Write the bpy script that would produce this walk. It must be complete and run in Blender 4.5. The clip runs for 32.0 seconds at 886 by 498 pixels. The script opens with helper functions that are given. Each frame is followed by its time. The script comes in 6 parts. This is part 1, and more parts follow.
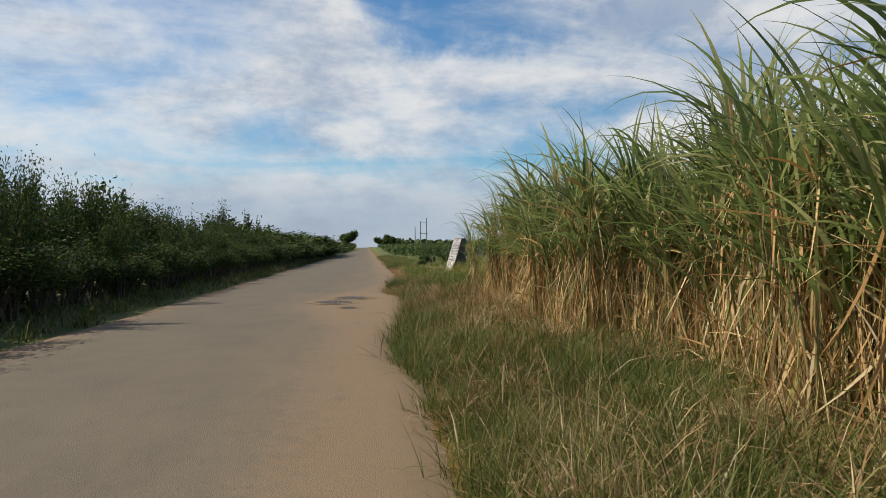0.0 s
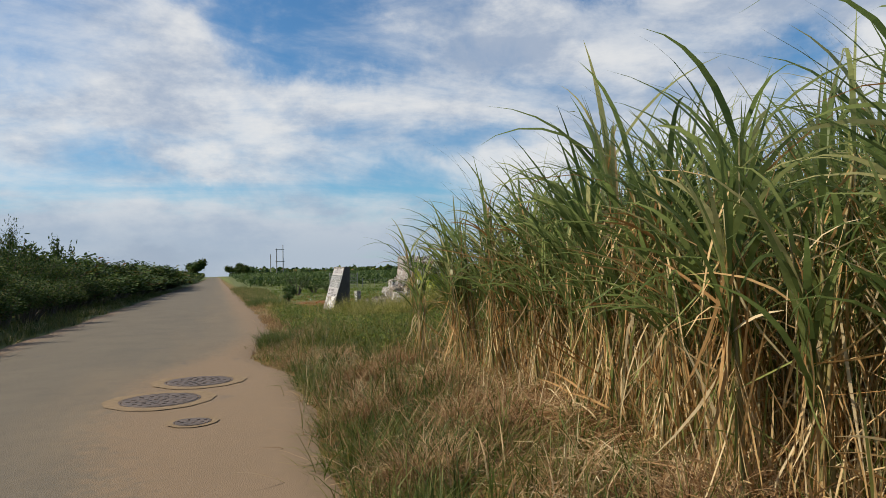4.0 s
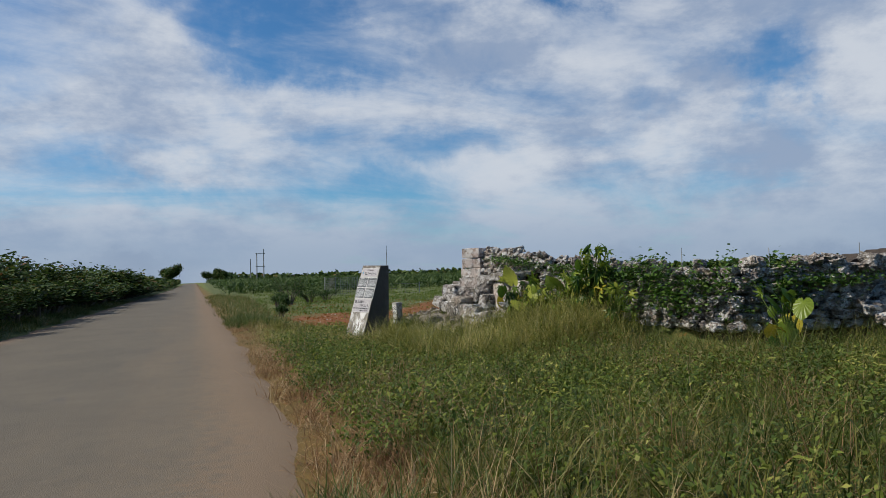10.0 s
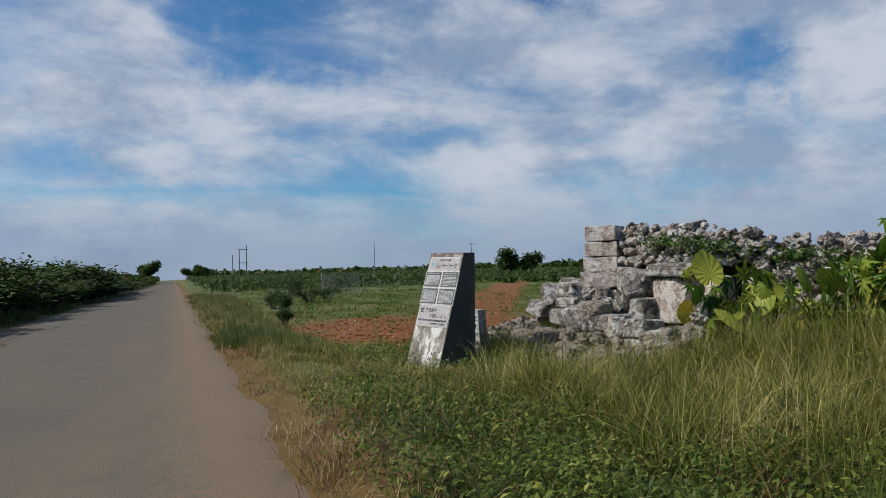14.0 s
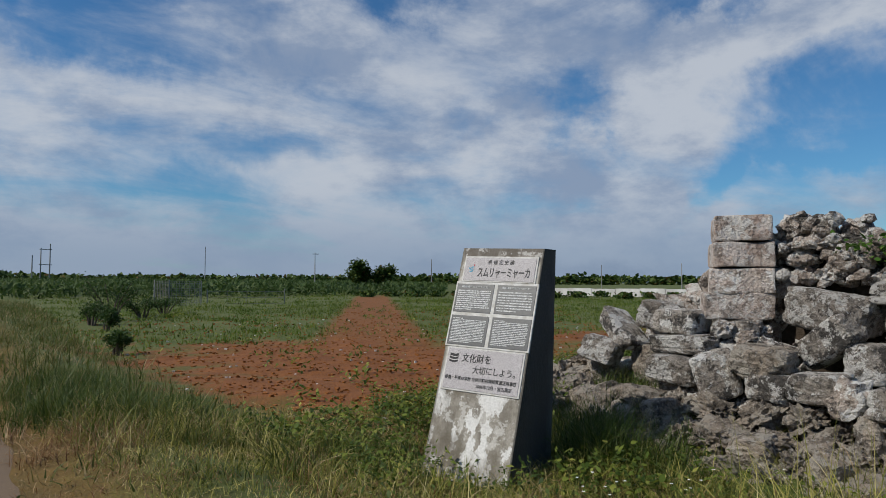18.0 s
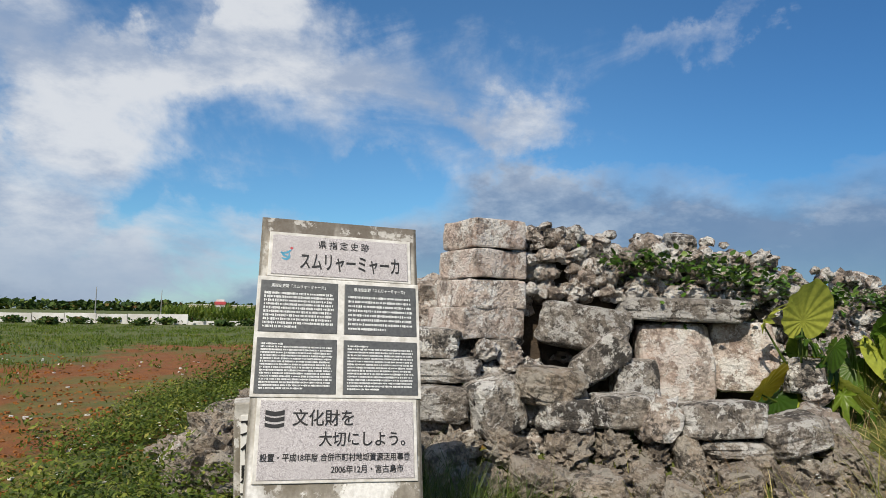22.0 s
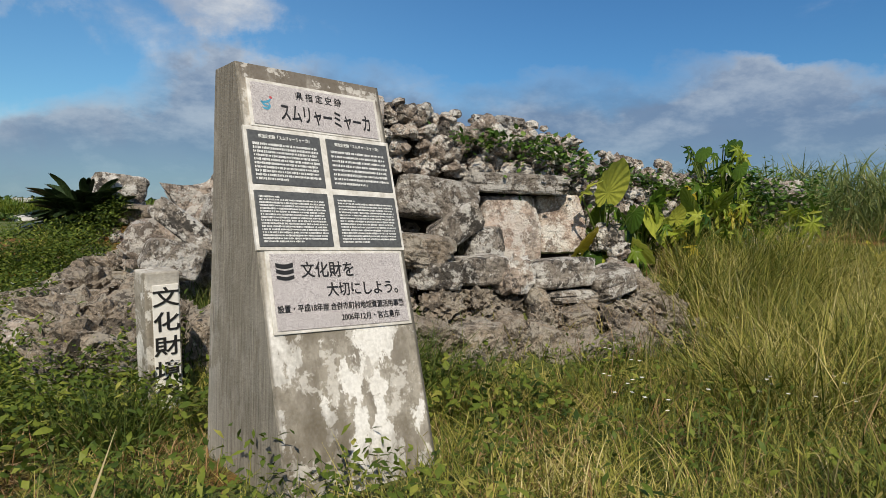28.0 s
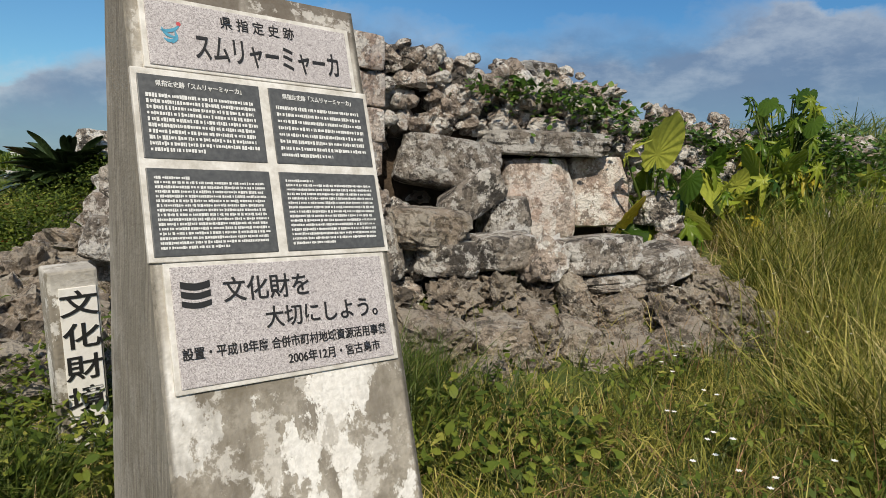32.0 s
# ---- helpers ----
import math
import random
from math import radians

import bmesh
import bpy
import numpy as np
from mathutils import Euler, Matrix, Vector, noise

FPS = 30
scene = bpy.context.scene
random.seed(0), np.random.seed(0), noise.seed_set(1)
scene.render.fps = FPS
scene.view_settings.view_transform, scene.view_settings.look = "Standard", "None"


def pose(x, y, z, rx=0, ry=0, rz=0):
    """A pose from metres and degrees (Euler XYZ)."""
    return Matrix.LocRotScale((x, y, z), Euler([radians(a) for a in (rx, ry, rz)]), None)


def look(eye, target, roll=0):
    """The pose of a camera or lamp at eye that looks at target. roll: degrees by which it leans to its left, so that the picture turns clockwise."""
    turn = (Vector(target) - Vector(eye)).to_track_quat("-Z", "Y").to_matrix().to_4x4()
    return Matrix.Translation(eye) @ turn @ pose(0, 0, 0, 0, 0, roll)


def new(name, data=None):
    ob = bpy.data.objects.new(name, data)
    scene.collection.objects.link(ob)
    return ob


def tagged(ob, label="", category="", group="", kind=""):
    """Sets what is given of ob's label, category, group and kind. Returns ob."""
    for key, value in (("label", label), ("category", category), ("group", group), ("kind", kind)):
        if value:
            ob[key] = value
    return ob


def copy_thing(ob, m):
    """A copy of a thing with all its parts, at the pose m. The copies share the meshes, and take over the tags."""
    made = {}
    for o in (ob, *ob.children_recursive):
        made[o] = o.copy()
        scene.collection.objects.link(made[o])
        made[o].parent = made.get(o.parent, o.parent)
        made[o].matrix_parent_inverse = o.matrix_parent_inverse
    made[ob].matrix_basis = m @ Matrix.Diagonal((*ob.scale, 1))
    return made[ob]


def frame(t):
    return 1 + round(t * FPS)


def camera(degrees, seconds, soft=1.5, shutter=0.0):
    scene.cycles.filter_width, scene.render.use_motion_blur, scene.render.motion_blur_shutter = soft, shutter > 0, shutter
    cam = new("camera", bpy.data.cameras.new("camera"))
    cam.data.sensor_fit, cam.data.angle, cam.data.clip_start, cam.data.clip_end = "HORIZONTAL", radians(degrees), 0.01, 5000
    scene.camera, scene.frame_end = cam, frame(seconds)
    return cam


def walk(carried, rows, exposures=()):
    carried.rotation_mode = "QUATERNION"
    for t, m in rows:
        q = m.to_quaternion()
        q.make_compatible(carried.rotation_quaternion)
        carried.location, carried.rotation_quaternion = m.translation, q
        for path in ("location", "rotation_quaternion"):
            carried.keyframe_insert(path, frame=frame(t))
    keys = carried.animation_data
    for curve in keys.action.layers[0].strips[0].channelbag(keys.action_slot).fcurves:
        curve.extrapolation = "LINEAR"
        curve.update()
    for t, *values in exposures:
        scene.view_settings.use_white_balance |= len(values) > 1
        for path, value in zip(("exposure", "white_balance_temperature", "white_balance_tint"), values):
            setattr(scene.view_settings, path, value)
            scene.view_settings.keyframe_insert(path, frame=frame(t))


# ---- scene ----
cam = camera(67.5, 32.0, soft=0.8)

PATH = [
    (0, (0.626, -4.165, 1.233), (0.853, -2.178, 1.226), -0.5),
    (0.5, (0.617, -3.289, 1.257), (0.86, -1.304, 1.251), 0.1),
    (1, (0.593, -2.433, 1.3), (0.847, -0.449, 1.287), -1.5),
    (1.5, (0.529, -1.615, 1.314), (0.8, 0.367, 1.308), -2.2),
    (2, (0.457, -0.777, 1.329), (0.754, 1.201, 1.336), -1.8),
    (2.5, (0.433, 0.103, 1.357), (0.887, 2.05, 1.381), -1.2),
    (4.5, (0.485, 3.506, 1.389), (1.14, 5.394, 1.467), -1.5),
    (5, (0.471, 4.378, 1.377), (1.136, 6.263, 1.462), -1.7),
    (5.5, (0.496, 5.293, 1.359), (1.163, 7.177, 1.444), -1.9),
    (6, (0.542, 6.184, 1.359), (1.216, 8.065, 1.44), -1.9),
    (6.5, (0.621, 7.061, 1.36), (1.301, 8.94, 1.441), -1.8),
    (7, (0.695, 7.928, 1.344), (1.38, 9.805, 1.428), -1.8),
    (7.5, (0.777, 8.82, 1.321), (1.46, 10.698, 1.405), -1.5),
    (8, (0.878, 9.736, 1.327), (1.566, 11.612, 1.408), -1.6),
    (8.5, (0.931, 10.676, 1.347), (1.617, 12.552, 1.427), -1.5),
    (9, (0.979, 11.608, 1.365), (1.672, 13.483, 1.442), -1.8),
    (9.5, (0.949, 12.486, 1.351), (1.642, 14.361, 1.432), -1.6),
    (10, (0.927, 13.331, 1.348), (1.63, 15.202, 1.428), -1.7),
    (10.5, (0.904, 14.172, 1.363), (1.606, 16.043, 1.442), -1.6),
    (11, (0.894, 15.017, 1.364), (1.611, 16.883, 1.446), -1.5),
    (11.5, (0.905, 15.878, 1.369), (1.621, 17.744, 1.448), -1.5),
    (12, (0.946, 16.739, 1.371), (1.67, 18.602, 1.451), -1.6),
    (12.5, (0.937, 17.624, 1.369), (1.672, 19.482, 1.45), -1.4),
    (13, (0.928, 18.521, 1.352), (1.678, 20.373, 1.431), -1.6),
    (13.5, (0.975, 19.409, 1.356), (1.723, 21.262, 1.427), -1.6),
    (14, (1.071, 20.283, 1.355), (1.823, 22.135, 1.423), -1.8),
    (14.5, (1.172, 21.122, 1.37), (1.927, 22.973, 1.44), -1.7),
    (16.5, (1.237, 24.195, 1.371), (2.215, 25.937, 1.459), -0.3),
    (17, (1.312, 24.955, 1.328), (2.358, 26.657, 1.428), -0.4),
    (17.5, (1.364, 25.649, 1.340), (2.469, 27.314, 1.439), -0.2),
    (18, (1.466, 26.338, 1.368), (2.648, 27.948, 1.469), 0.1),
    (18.5, (1.523, 26.968, 1.381), (2.805, 28.499, 1.488), 0.3),
    (19, (1.651, 27.587, 1.324), (3.029, 29.030, 1.460), 0.3),
    (19.5, (1.755, 28.024, 1.294), (3.263, 29.329, 1.449), 0.3),
    (20, (1.874, 28.443, 1.271), (3.556, 29.513, 1.435), 0.3),
    (20.5, (1.898, 28.843, 1.286), (3.730, 29.622, 1.469), 0.5),
    (21, (1.975, 29.195, 1.254), (3.894, 29.728, 1.441), 0.7),
    (21.5, (1.964, 29.579, 1.219), (3.919, 29.953, 1.416), 0.6),
    (22, (1.996, 29.944, 1.205), (3.977, 30.135, 1.400), 0.9),
    (22.5, (2.053, 30.302, 1.222), (4.044, 30.330, 1.415), 0.8),
    (23, (2.032, 30.747, 1.248), (4.019, 30.644, 1.448), 1.0),
    (23.5, (2.036, 30.996, 1.243), (4.013, 30.771, 1.445), 1.0),
    (24, (2.011, 31.184, 1.294), (3.965, 30.811, 1.502), 1.1),
    (24.5, (1.974, 31.234, 1.278), (3.905, 30.764, 1.498), 1.0),
    (25, (1.978, 31.251, 1.196), (3.888, 30.695, 1.402), 0.9),
    (25.5, (1.978, 31.277, 1.125), (3.874, 30.669, 1.312), 1.0),
    (26, (1.956, 31.286, 1.063), (3.847, 30.650, 1.193), 0.8),
    (26.5, (1.961, 31.292, 1.027), (3.851, 30.642, 1.083), 0.8),
    (28.5, (1.984, 31.299, 0.995), (3.868, 30.647, 0.838), 0.6),
    (29, (2.016, 31.317, 1.022), (3.897, 30.664, 0.836), 0.7),
    (29.5, (2.012, 31.347, 1.017), (3.894, 30.700, 0.819), 0.6),
    (30, (2.073, 31.333, 1.016), (3.961, 30.712, 0.793), 0.7),
    (30.5, (2.301, 31.204, 1.019), (4.193, 30.604, 0.777), 0.4),
    (31, (2.406, 31.065, 1.020), (4.305, 30.487, 0.777), 0.4),
    (31.5, (2.585, 30.960, 1.036), (4.484, 30.384, 0.789), 0.3),
    (32, (2.974, 30.864, 1.101), (4.871, 30.284, 0.845), 0.5),
]
walk(cam, [(t, look(eye, target, roll)) for t, eye, target, roll in PATH],
     exposures=[(0, 0.12, 7150, 10), (2, 0.17, 7150, 10), (6, 0.03, 6800, 10), (9, -0.13, 6450, 10), (17, -0.38, 6250, 10), (19, -0.46, 6300, 10), (20.5, 0.1, 6550, 10), (22, 0.05, 6700, 10),
                (24, -0.05, 6550, 10), (26, -0.15, 6600, 10), (29, 0.03, 7050, 10), (32, -0.02, 6950, 10)])


def wave(x, y, k=1.0, s=0.0):
    """Smooth wavy noise for the lie of the land, about -1 to 1."""
    x, y = np.asarray(x, float) * k, np.asarray(y, float) * k
    return (np.sin(1.3 * x + 0.7 * y + s) + np.sin(-0.8 * x + 1.9 * y + 2.1 * s + 1) + np.sin(2.3 * x - 1.1 * y + 0.4 * s + 2) + np.sin(3.1 * x + 2.7 * y + s * 1.7)) / 4


def step(a, b, v):
    u = np.clip((np.asarray(v, float) - a) / (b - a), 0, 1)
    return u * u * (3 - 2 * u)


def road_right(y):
    """The ragged sandy edge of the road on the field's side."""
    y = np.asarray(y, float)
    return 1.12 + 0.62 * step(14.5, 18.8, y) + 0.13 * wave(0, y, 0.9, 2) + 0.05 * wave(0, y, 3.3, 1) - 0.12 * np.exp(-((y - 4.6) / 1.2) ** 2) + 0.42 * np.exp(-(((y - 11.4) / 2.3) ** 4)) + 0.18 * np.exp(-(((y - 7.8) / 1.6) ** 2)) + 0.18 * step(19.5, 23.0, y)


def road_left(y):
    return -3.95 + 0.15 * wave(3, y, 0.7, 5) + 0.05 * wave(9, y, 2.9, 1)


def land(x, y):
    """Height of the ground."""
    x, y = np.asarray(x, float), np.asarray(y, float)
    z = -0.05 + 0.13 * step(0.0, 1.2, x - road_right(y)) + 0.12 * step(0.2, 1.5, road_left(y) - x)
    z = z + 0.03 * wave(x, y, 1.1, 3) * step(0.3, 1.5, np.abs(x + 1.3) - 2.6)
    z = z - 0.33 * step(0.3, 2.6, x - road_right(y)) * step(13, 25, y) * (1 - 0.5 * step(40, 80, y))
    z = z + 0.62 * np.exp(-(((x - 9.0) / 1.9) ** 4) - ((y - 27.8) / 4.2) ** 4)
    z = z + 0.75 * np.exp(-(((x - 11.6) / 2.0) ** 4) - ((y - 26.4) / 3.2) ** 4)
    z = z + 1.15 * np.exp(-(((x - 14.2) / 1.9) ** 2) - ((y - 32.3) / 1.2) ** 2) + 0.3 * np.exp(-(((x - 9.2) / 1.8) ** 2) - ((y - 32.0) / 1.0) ** 2)
    soil = step(0.6, 3, x - road_right(y)) * step(31.0, 34, y) * (1 - step(70, 90, y))
    z = z + soil * (0.05 * wave(x, y, 2.1, 9) + 0.10 * np.clip(wave(x, y, 0.35, 4), 0, 1))
    far = step(120, 420, np.hypot(x, y - 20))
    z = z + 0.35 * np.exp(-(((x - 11.6) / 1.6) ** 2) - ((y - 33.6) / 0.8) ** 2)
    return z + 1.2 * step(90, 240, y - 0.25 * np.abs(x - 30)) * (1 - step(30, 120, np.abs(x - 45))) * (x > 3) + 0.2 * far


# ---------------------------------------------------------------- light
SUN_AZ, SUN_EL = 285.0, 44.0
scene.world = bpy.data.worlds.new("sky")
scene.world.use_nodes = True

# bearing and height in degrees, tilt, half width, half height, weight
CLOUDS = [
    (0, 14, -3, 17, 5.5, 0.20), (-1, 8.6, 0, 4.5, 2.0, 0.35), (31, 15, 20, 8, 6.5, 0.10), (56, 14.5, 33, 20, 5.5, 0.62), (26, 22, -15, 7, 3.5, 0.25),
    (66, 21.5, 12, 16, 3.4, 0.42), (82, 18.5, -8, 18, 6.0, 0.60), (92, 16.6, -12, 9, 1.7, 0.45), (91, 18.8, -4, 6, 1.2, 0.2), (108, 24.5, 20, 8, 1.7, 0.42), (127, 23.5, 10, 7, 2.2, 0.38),
    (84, 12.5, -5, 9, 2.2, 0.30), (66, 5.5, 0, 18, 5.0, 0.30),
]
GAPS = [
    (8, 21.0, -6, 15, 2.4, -0.30), (21.5, 12.0, -10, 8, 1.8, -0.26), (6, 15.5, -3, 6, 1.0, -0.14), (47.5, 15, -15, 4.5, 2.4, -0.45), (33, 23.5, 10, 6, 2.5, -0.34), (42, 12, 10, 4, 2.2, -0.2),
    (56, 7.5, 14, 12, 1.7, -0.28), (72, 10.5, 12, 12, 1.6, -0.36), (57, 22.5, 30, 7, 1.5, -0.34), (14, 10.5, 0, 5, 1.6, -0.15), (104, 15.5, 0, 15, 2.5, -0.3),
]


def sky():
    nt = scene.world.node_tree
    N, L = nt.nodes, nt.links
    N.clear()
    out, bg = N.new("ShaderNodeOutputWorld"), N.new("ShaderNodeBackground")
    tex = N.new("ShaderNodeTexSky")
    tex.sky_type, tex.sun_disc = "NISHITA", False
    tex.sun_elevation, tex.sun_rotation = radians(SUN_EL), radians(SUN_AZ)
    tex.altitude, tex.air_density, tex.dust_density, tex.ozone_density = 0, 1.15, 0.0, 1.1
    co = N.new("ShaderNodeTexCoord")
    sep = N.new("ShaderNodeSeparateXYZ")
    L.new(co.outputs["Generated"], sep.inputs[0])

    def m(op, a, b=None, c=None, clamp=False):
        n = N.new("ShaderNodeMath")
        n.operation, n.use_clamp = op, clamp
        for i, v in enumerate((a, b, c)):
            if v is None:
                continue
            if isinstance(v, (int, float)):
                n.inputs[i].default_value = v
            else:
                L.new(v, n.inputs[i])
        return n.outputs[0]

    X, Y, Z = sep.outputs
    zz = m("ADD", m("MAXIMUM", Z, 0.0), 0.16)
    flat = N.new("ShaderNodeCombineXYZ")
    L.new(m("DIVIDE", X, zz), flat.inputs[0])
    L.new(m("DIVIDE", Y, zz), flat.inputs[1])

    def cloud_noise(vec, scale, detail, rough, off, stretch=(1, 1, 1), distort=0.0):
        mp = N.new("ShaderNodeMapping")
        mp.inputs["Location"].default_value = off
        mp.inputs["Scale"].default_value = stretch
        L.new(vec, mp.inputs[0])
        n = N.new("ShaderNodeTexNoise")
        n.inputs["Scale"].default_value, n.inputs["Detail"].default_value = scale, detail
        n.inputs["Roughness"].default_value, n.inputs["Distortion"].default_value = rough, distort
        L.new(mp.outputs[0], n.inputs["Vector"])
        return n.outputs["Fac"]

    def ramp(v, a, b, lo=0.0, hi=1.0):
        n = N.new("ShaderNodeMapRange")
        n.interpolation_type = "SMOOTHSTEP"
        for i, q in enumerate((v, a, b, lo, hi)):
            if isinstance(q, (int, float)):
                n.inputs[i].default_value = q
            else:
                L.new(q, n.inputs[i])
        return n.outputs[0]

    # More cloud up the road, clearer sky towards the ruin.
    ahead = m("ADD", m("MULTIPLY", Y, 0.85), m("MULTIPLY", X, -0.52))
    ruffle = N.new("ShaderNodeTexNoise")
    ruffle.inputs["Scale"].default_value, ruffle.inputs["Detail"].default_value, ruffle.inputs["Roughness"].default_value = 4.5, 7, 0.6
    L.new(co.outputs["Generated"], ruffle.inputs["Vector"])
    bent = N.new("ShaderNodeVectorMath")
    bent.operation = "MULTIPLY_ADD"
    bent.inputs[1].default_value = (0.44, 0.44, 0.26)
    L.new(ruffle.outputs["Color"], bent.inputs[0])
    back = N.new("ShaderNodeVectorMath")
    back.inputs[1].default_value = (-0.22, -0.22, -0.13)
    L.new(co.outputs["Generated"], back.inputs[0])
    L.new(back.outputs[0], bent.inputs[2])

    def patch(az, el, tilt, wide, high, weight):
        """One cloud, or with a negative weight one gap of blue, by its bearing, height, tilt and half sizes in degrees."""
        a, e = radians(az), radians(el)
        d = Vector((math.sin(a) * math.cos(e), math.cos(a) * math.cos(e), math.sin(e)))
        level = Vector((math.cos(a), -math.sin(a), 0))
        above = level.cross(d)
        u = level * math.cos(radians(tilt)) + above * math.sin(radians(tilt))
        v = above * math.cos(radians(tilt)) - level * math.sin(radians(tilt))
        mp = N.new("ShaderNodeMapping")
        mp.vector_type = "TEXTURE"
        mp.inputs["Location"].default_value = d
        mp.inputs["Rotation"].default_value = Matrix((u, v, d)).transposed().to_euler()
        mp.inputs["Scale"].default_value = (math.sin(radians(wide)), math.sin(radians(high)), 1.0)
        L.new(bent.outputs[0], mp.inputs[0])
        far = N.new("ShaderNodeVectorMath")
        far.operation = "LENGTH"
        L.new(mp.outputs[0], far.inputs[0])
        return ramp(far.outputs["Value"], 0.15, 1.25, weight, 0.0)

    total = m("ADD", ramp(ahead, -0.5, 0.35, -0.18, 0.50), m("MULTIPLY", ramp(Z, 0.03, 0.15, 0.42, 0.0), ramp(ahead, -0.45, 0.1, 0.25, 1.0)))
    for spec in CLOUDS + GAPS:
        total = m("ADD", total, patch(*spec))
    high = cloud_noise(co.outputs["Generated"], 4.2, 11, 0.6, (3.1, 7.4, 0.3), (1, 1, 2.2), 0.5)
    streak = cloud_noise(flat.outputs[0], 0.8, 9, 0.62, (8.3, 1.2, 4), (0.55, 1.3, 1), 0.9)
    total = m("ADD", total, m("MULTIPLY", m("SUBTRACT", m("ADD", m("MULTIPLY", high, 0.55), m("MULTIPLY", streak, 0.45)), 0.5), 2.9))
    cloud = ramp(total, -0.06, 0.82)
    # A bank of heaped cloud low on the horizon.
    bank_edge = cloud_noise(co.outputs["Generated"], 5.5, 9, 0.60, (0.4, 2.2, 1.0), (1, 1, 1.6))
    bank_top = m("ADD", m("MULTIPLY", m("SUBTRACT", bank_edge, 0.5), 0.22), ramp(ahead, -0.55, -0.08, 0.205, 0.045))
    depth = m("SUBTRACT", bank_top, Z)
    soft_edge = cloud_noise(co.outputs["Generated"], 2.0, 3, 0.5, (5, 5, 5))
    bank = m("DIVIDE", depth, ramp(soft_edge, 0.40, 0.62, 0.010, 0.11), None, True)
    bank_body = m("MULTIPLY", bank, m("MULTIPLY", ramp(Z, 0.03, 0.12, 0.85, 1.0), ramp(ahead, -0.1, 0.45, 1.0, 0.55)))
    shade = cloud_noise(co.outputs["Generated"], 5.0, 9, 0.62, (1.0, 4.0, 2.0), (1, 1, 2.2))
    puffs = cloud_noise(co.outputs["Generated"], 9.0, 8, 0.6, (1.0, 6.0, 2.0), (1, 1, 1.8))
    lit = m("MULTIPLY", ramp(depth, 0.0, 0.06, 1.0, 0.10), ramp(puffs, 0.35, 0.6, 0.5, 1.0))
    cloud_col = N.new("ShaderNodeMixRGB")
    cloud_col.inputs[1].default_value, cloud_col.inputs[2].default_value = (3.7, 4.6, 6.2, 1), (7.5, 7.9, 8.5, 1)
    L.new(m("MULTIPLY", ramp(shade, 0.34, 0.60), ramp(Z, 0.02, 0.16, 0.12, 1.0)), cloud_col.inputs[0])
    bank_col = N.new("ShaderNodeMixRGB")
    bank_col.inputs[1].default_value, bank_col.inputs[2].default_value = (1.5, 2.3, 3.9, 1), (5.4, 6.2, 7.3, 1)
    L.new(m("MAXIMUM", m("MAXIMUM", lit, m("MULTIPLY", ramp(shade, 0.40, 0.66, 0.0, 0.75), ramp(Z, 0.03, 0.14, 0.35, 1.0))), ramp(ahead, -0.1, 0.45, 0.0, 0.36)), bank_col.inputs[0])
    one = N.new("ShaderNodeMixRGB")
    L.new(m("MULTIPLY", cloud, 0.93), one.inputs[0])
    deep = N.new("ShaderNodeMixRGB")
    deep.blend_type = "MULTIPLY"
    deep.inputs[0].default_value, deep.inputs[2].default_value = 1.0, (0.44, 0.82, 1.14, 1)
    L.new(tex.outputs[0], deep.inputs[1])
    east = N.new("ShaderNodeMixRGB")
    east.blend_type = "MULTIPLY"
    east.inputs[2].default_value = (0.66, 0.78, 0.88, 1)
    L.new(ramp(ahead, -0.45, -0.9), east.inputs[0])
    L.new(deep.outputs[0], east.inputs[1])
    L.new(east.outputs[0], one.inputs[1])
    L.new(cloud_col.outputs[0], one.inputs[2])
    two = N.new("ShaderNodeMixRGB")
    L.new(m("MULTIPLY", bank_body, 0.85), two.inputs[0])
    L.new(one.outputs[0], two.inputs[1])
    L.new(bank_col.outputs[0], two.inputs[2])
    L.new(two.outputs[0], bg.inputs[0])
    bg.inputs[1].default_value = 0.092
    L.new(bg.outputs[0], out.inputs[0])


sky()
sun = new("sun", bpy.data.lights.new("sun", "SUN"))
sun.data.energy, sun.data.angle, sun.data.color = 4.7, radians(0.6), (1.0, 0.93, 0.81)
_a, _e = radians(SUN_AZ), radians(SUN_EL)
SUN_DIR = Vector((math.sin(_a) * math.cos(_e), math.cos(_a) * math.cos(_e), math.sin(_e)))
sun.matrix_world = look(SUN_DIR * 60, (0, 0, 0))


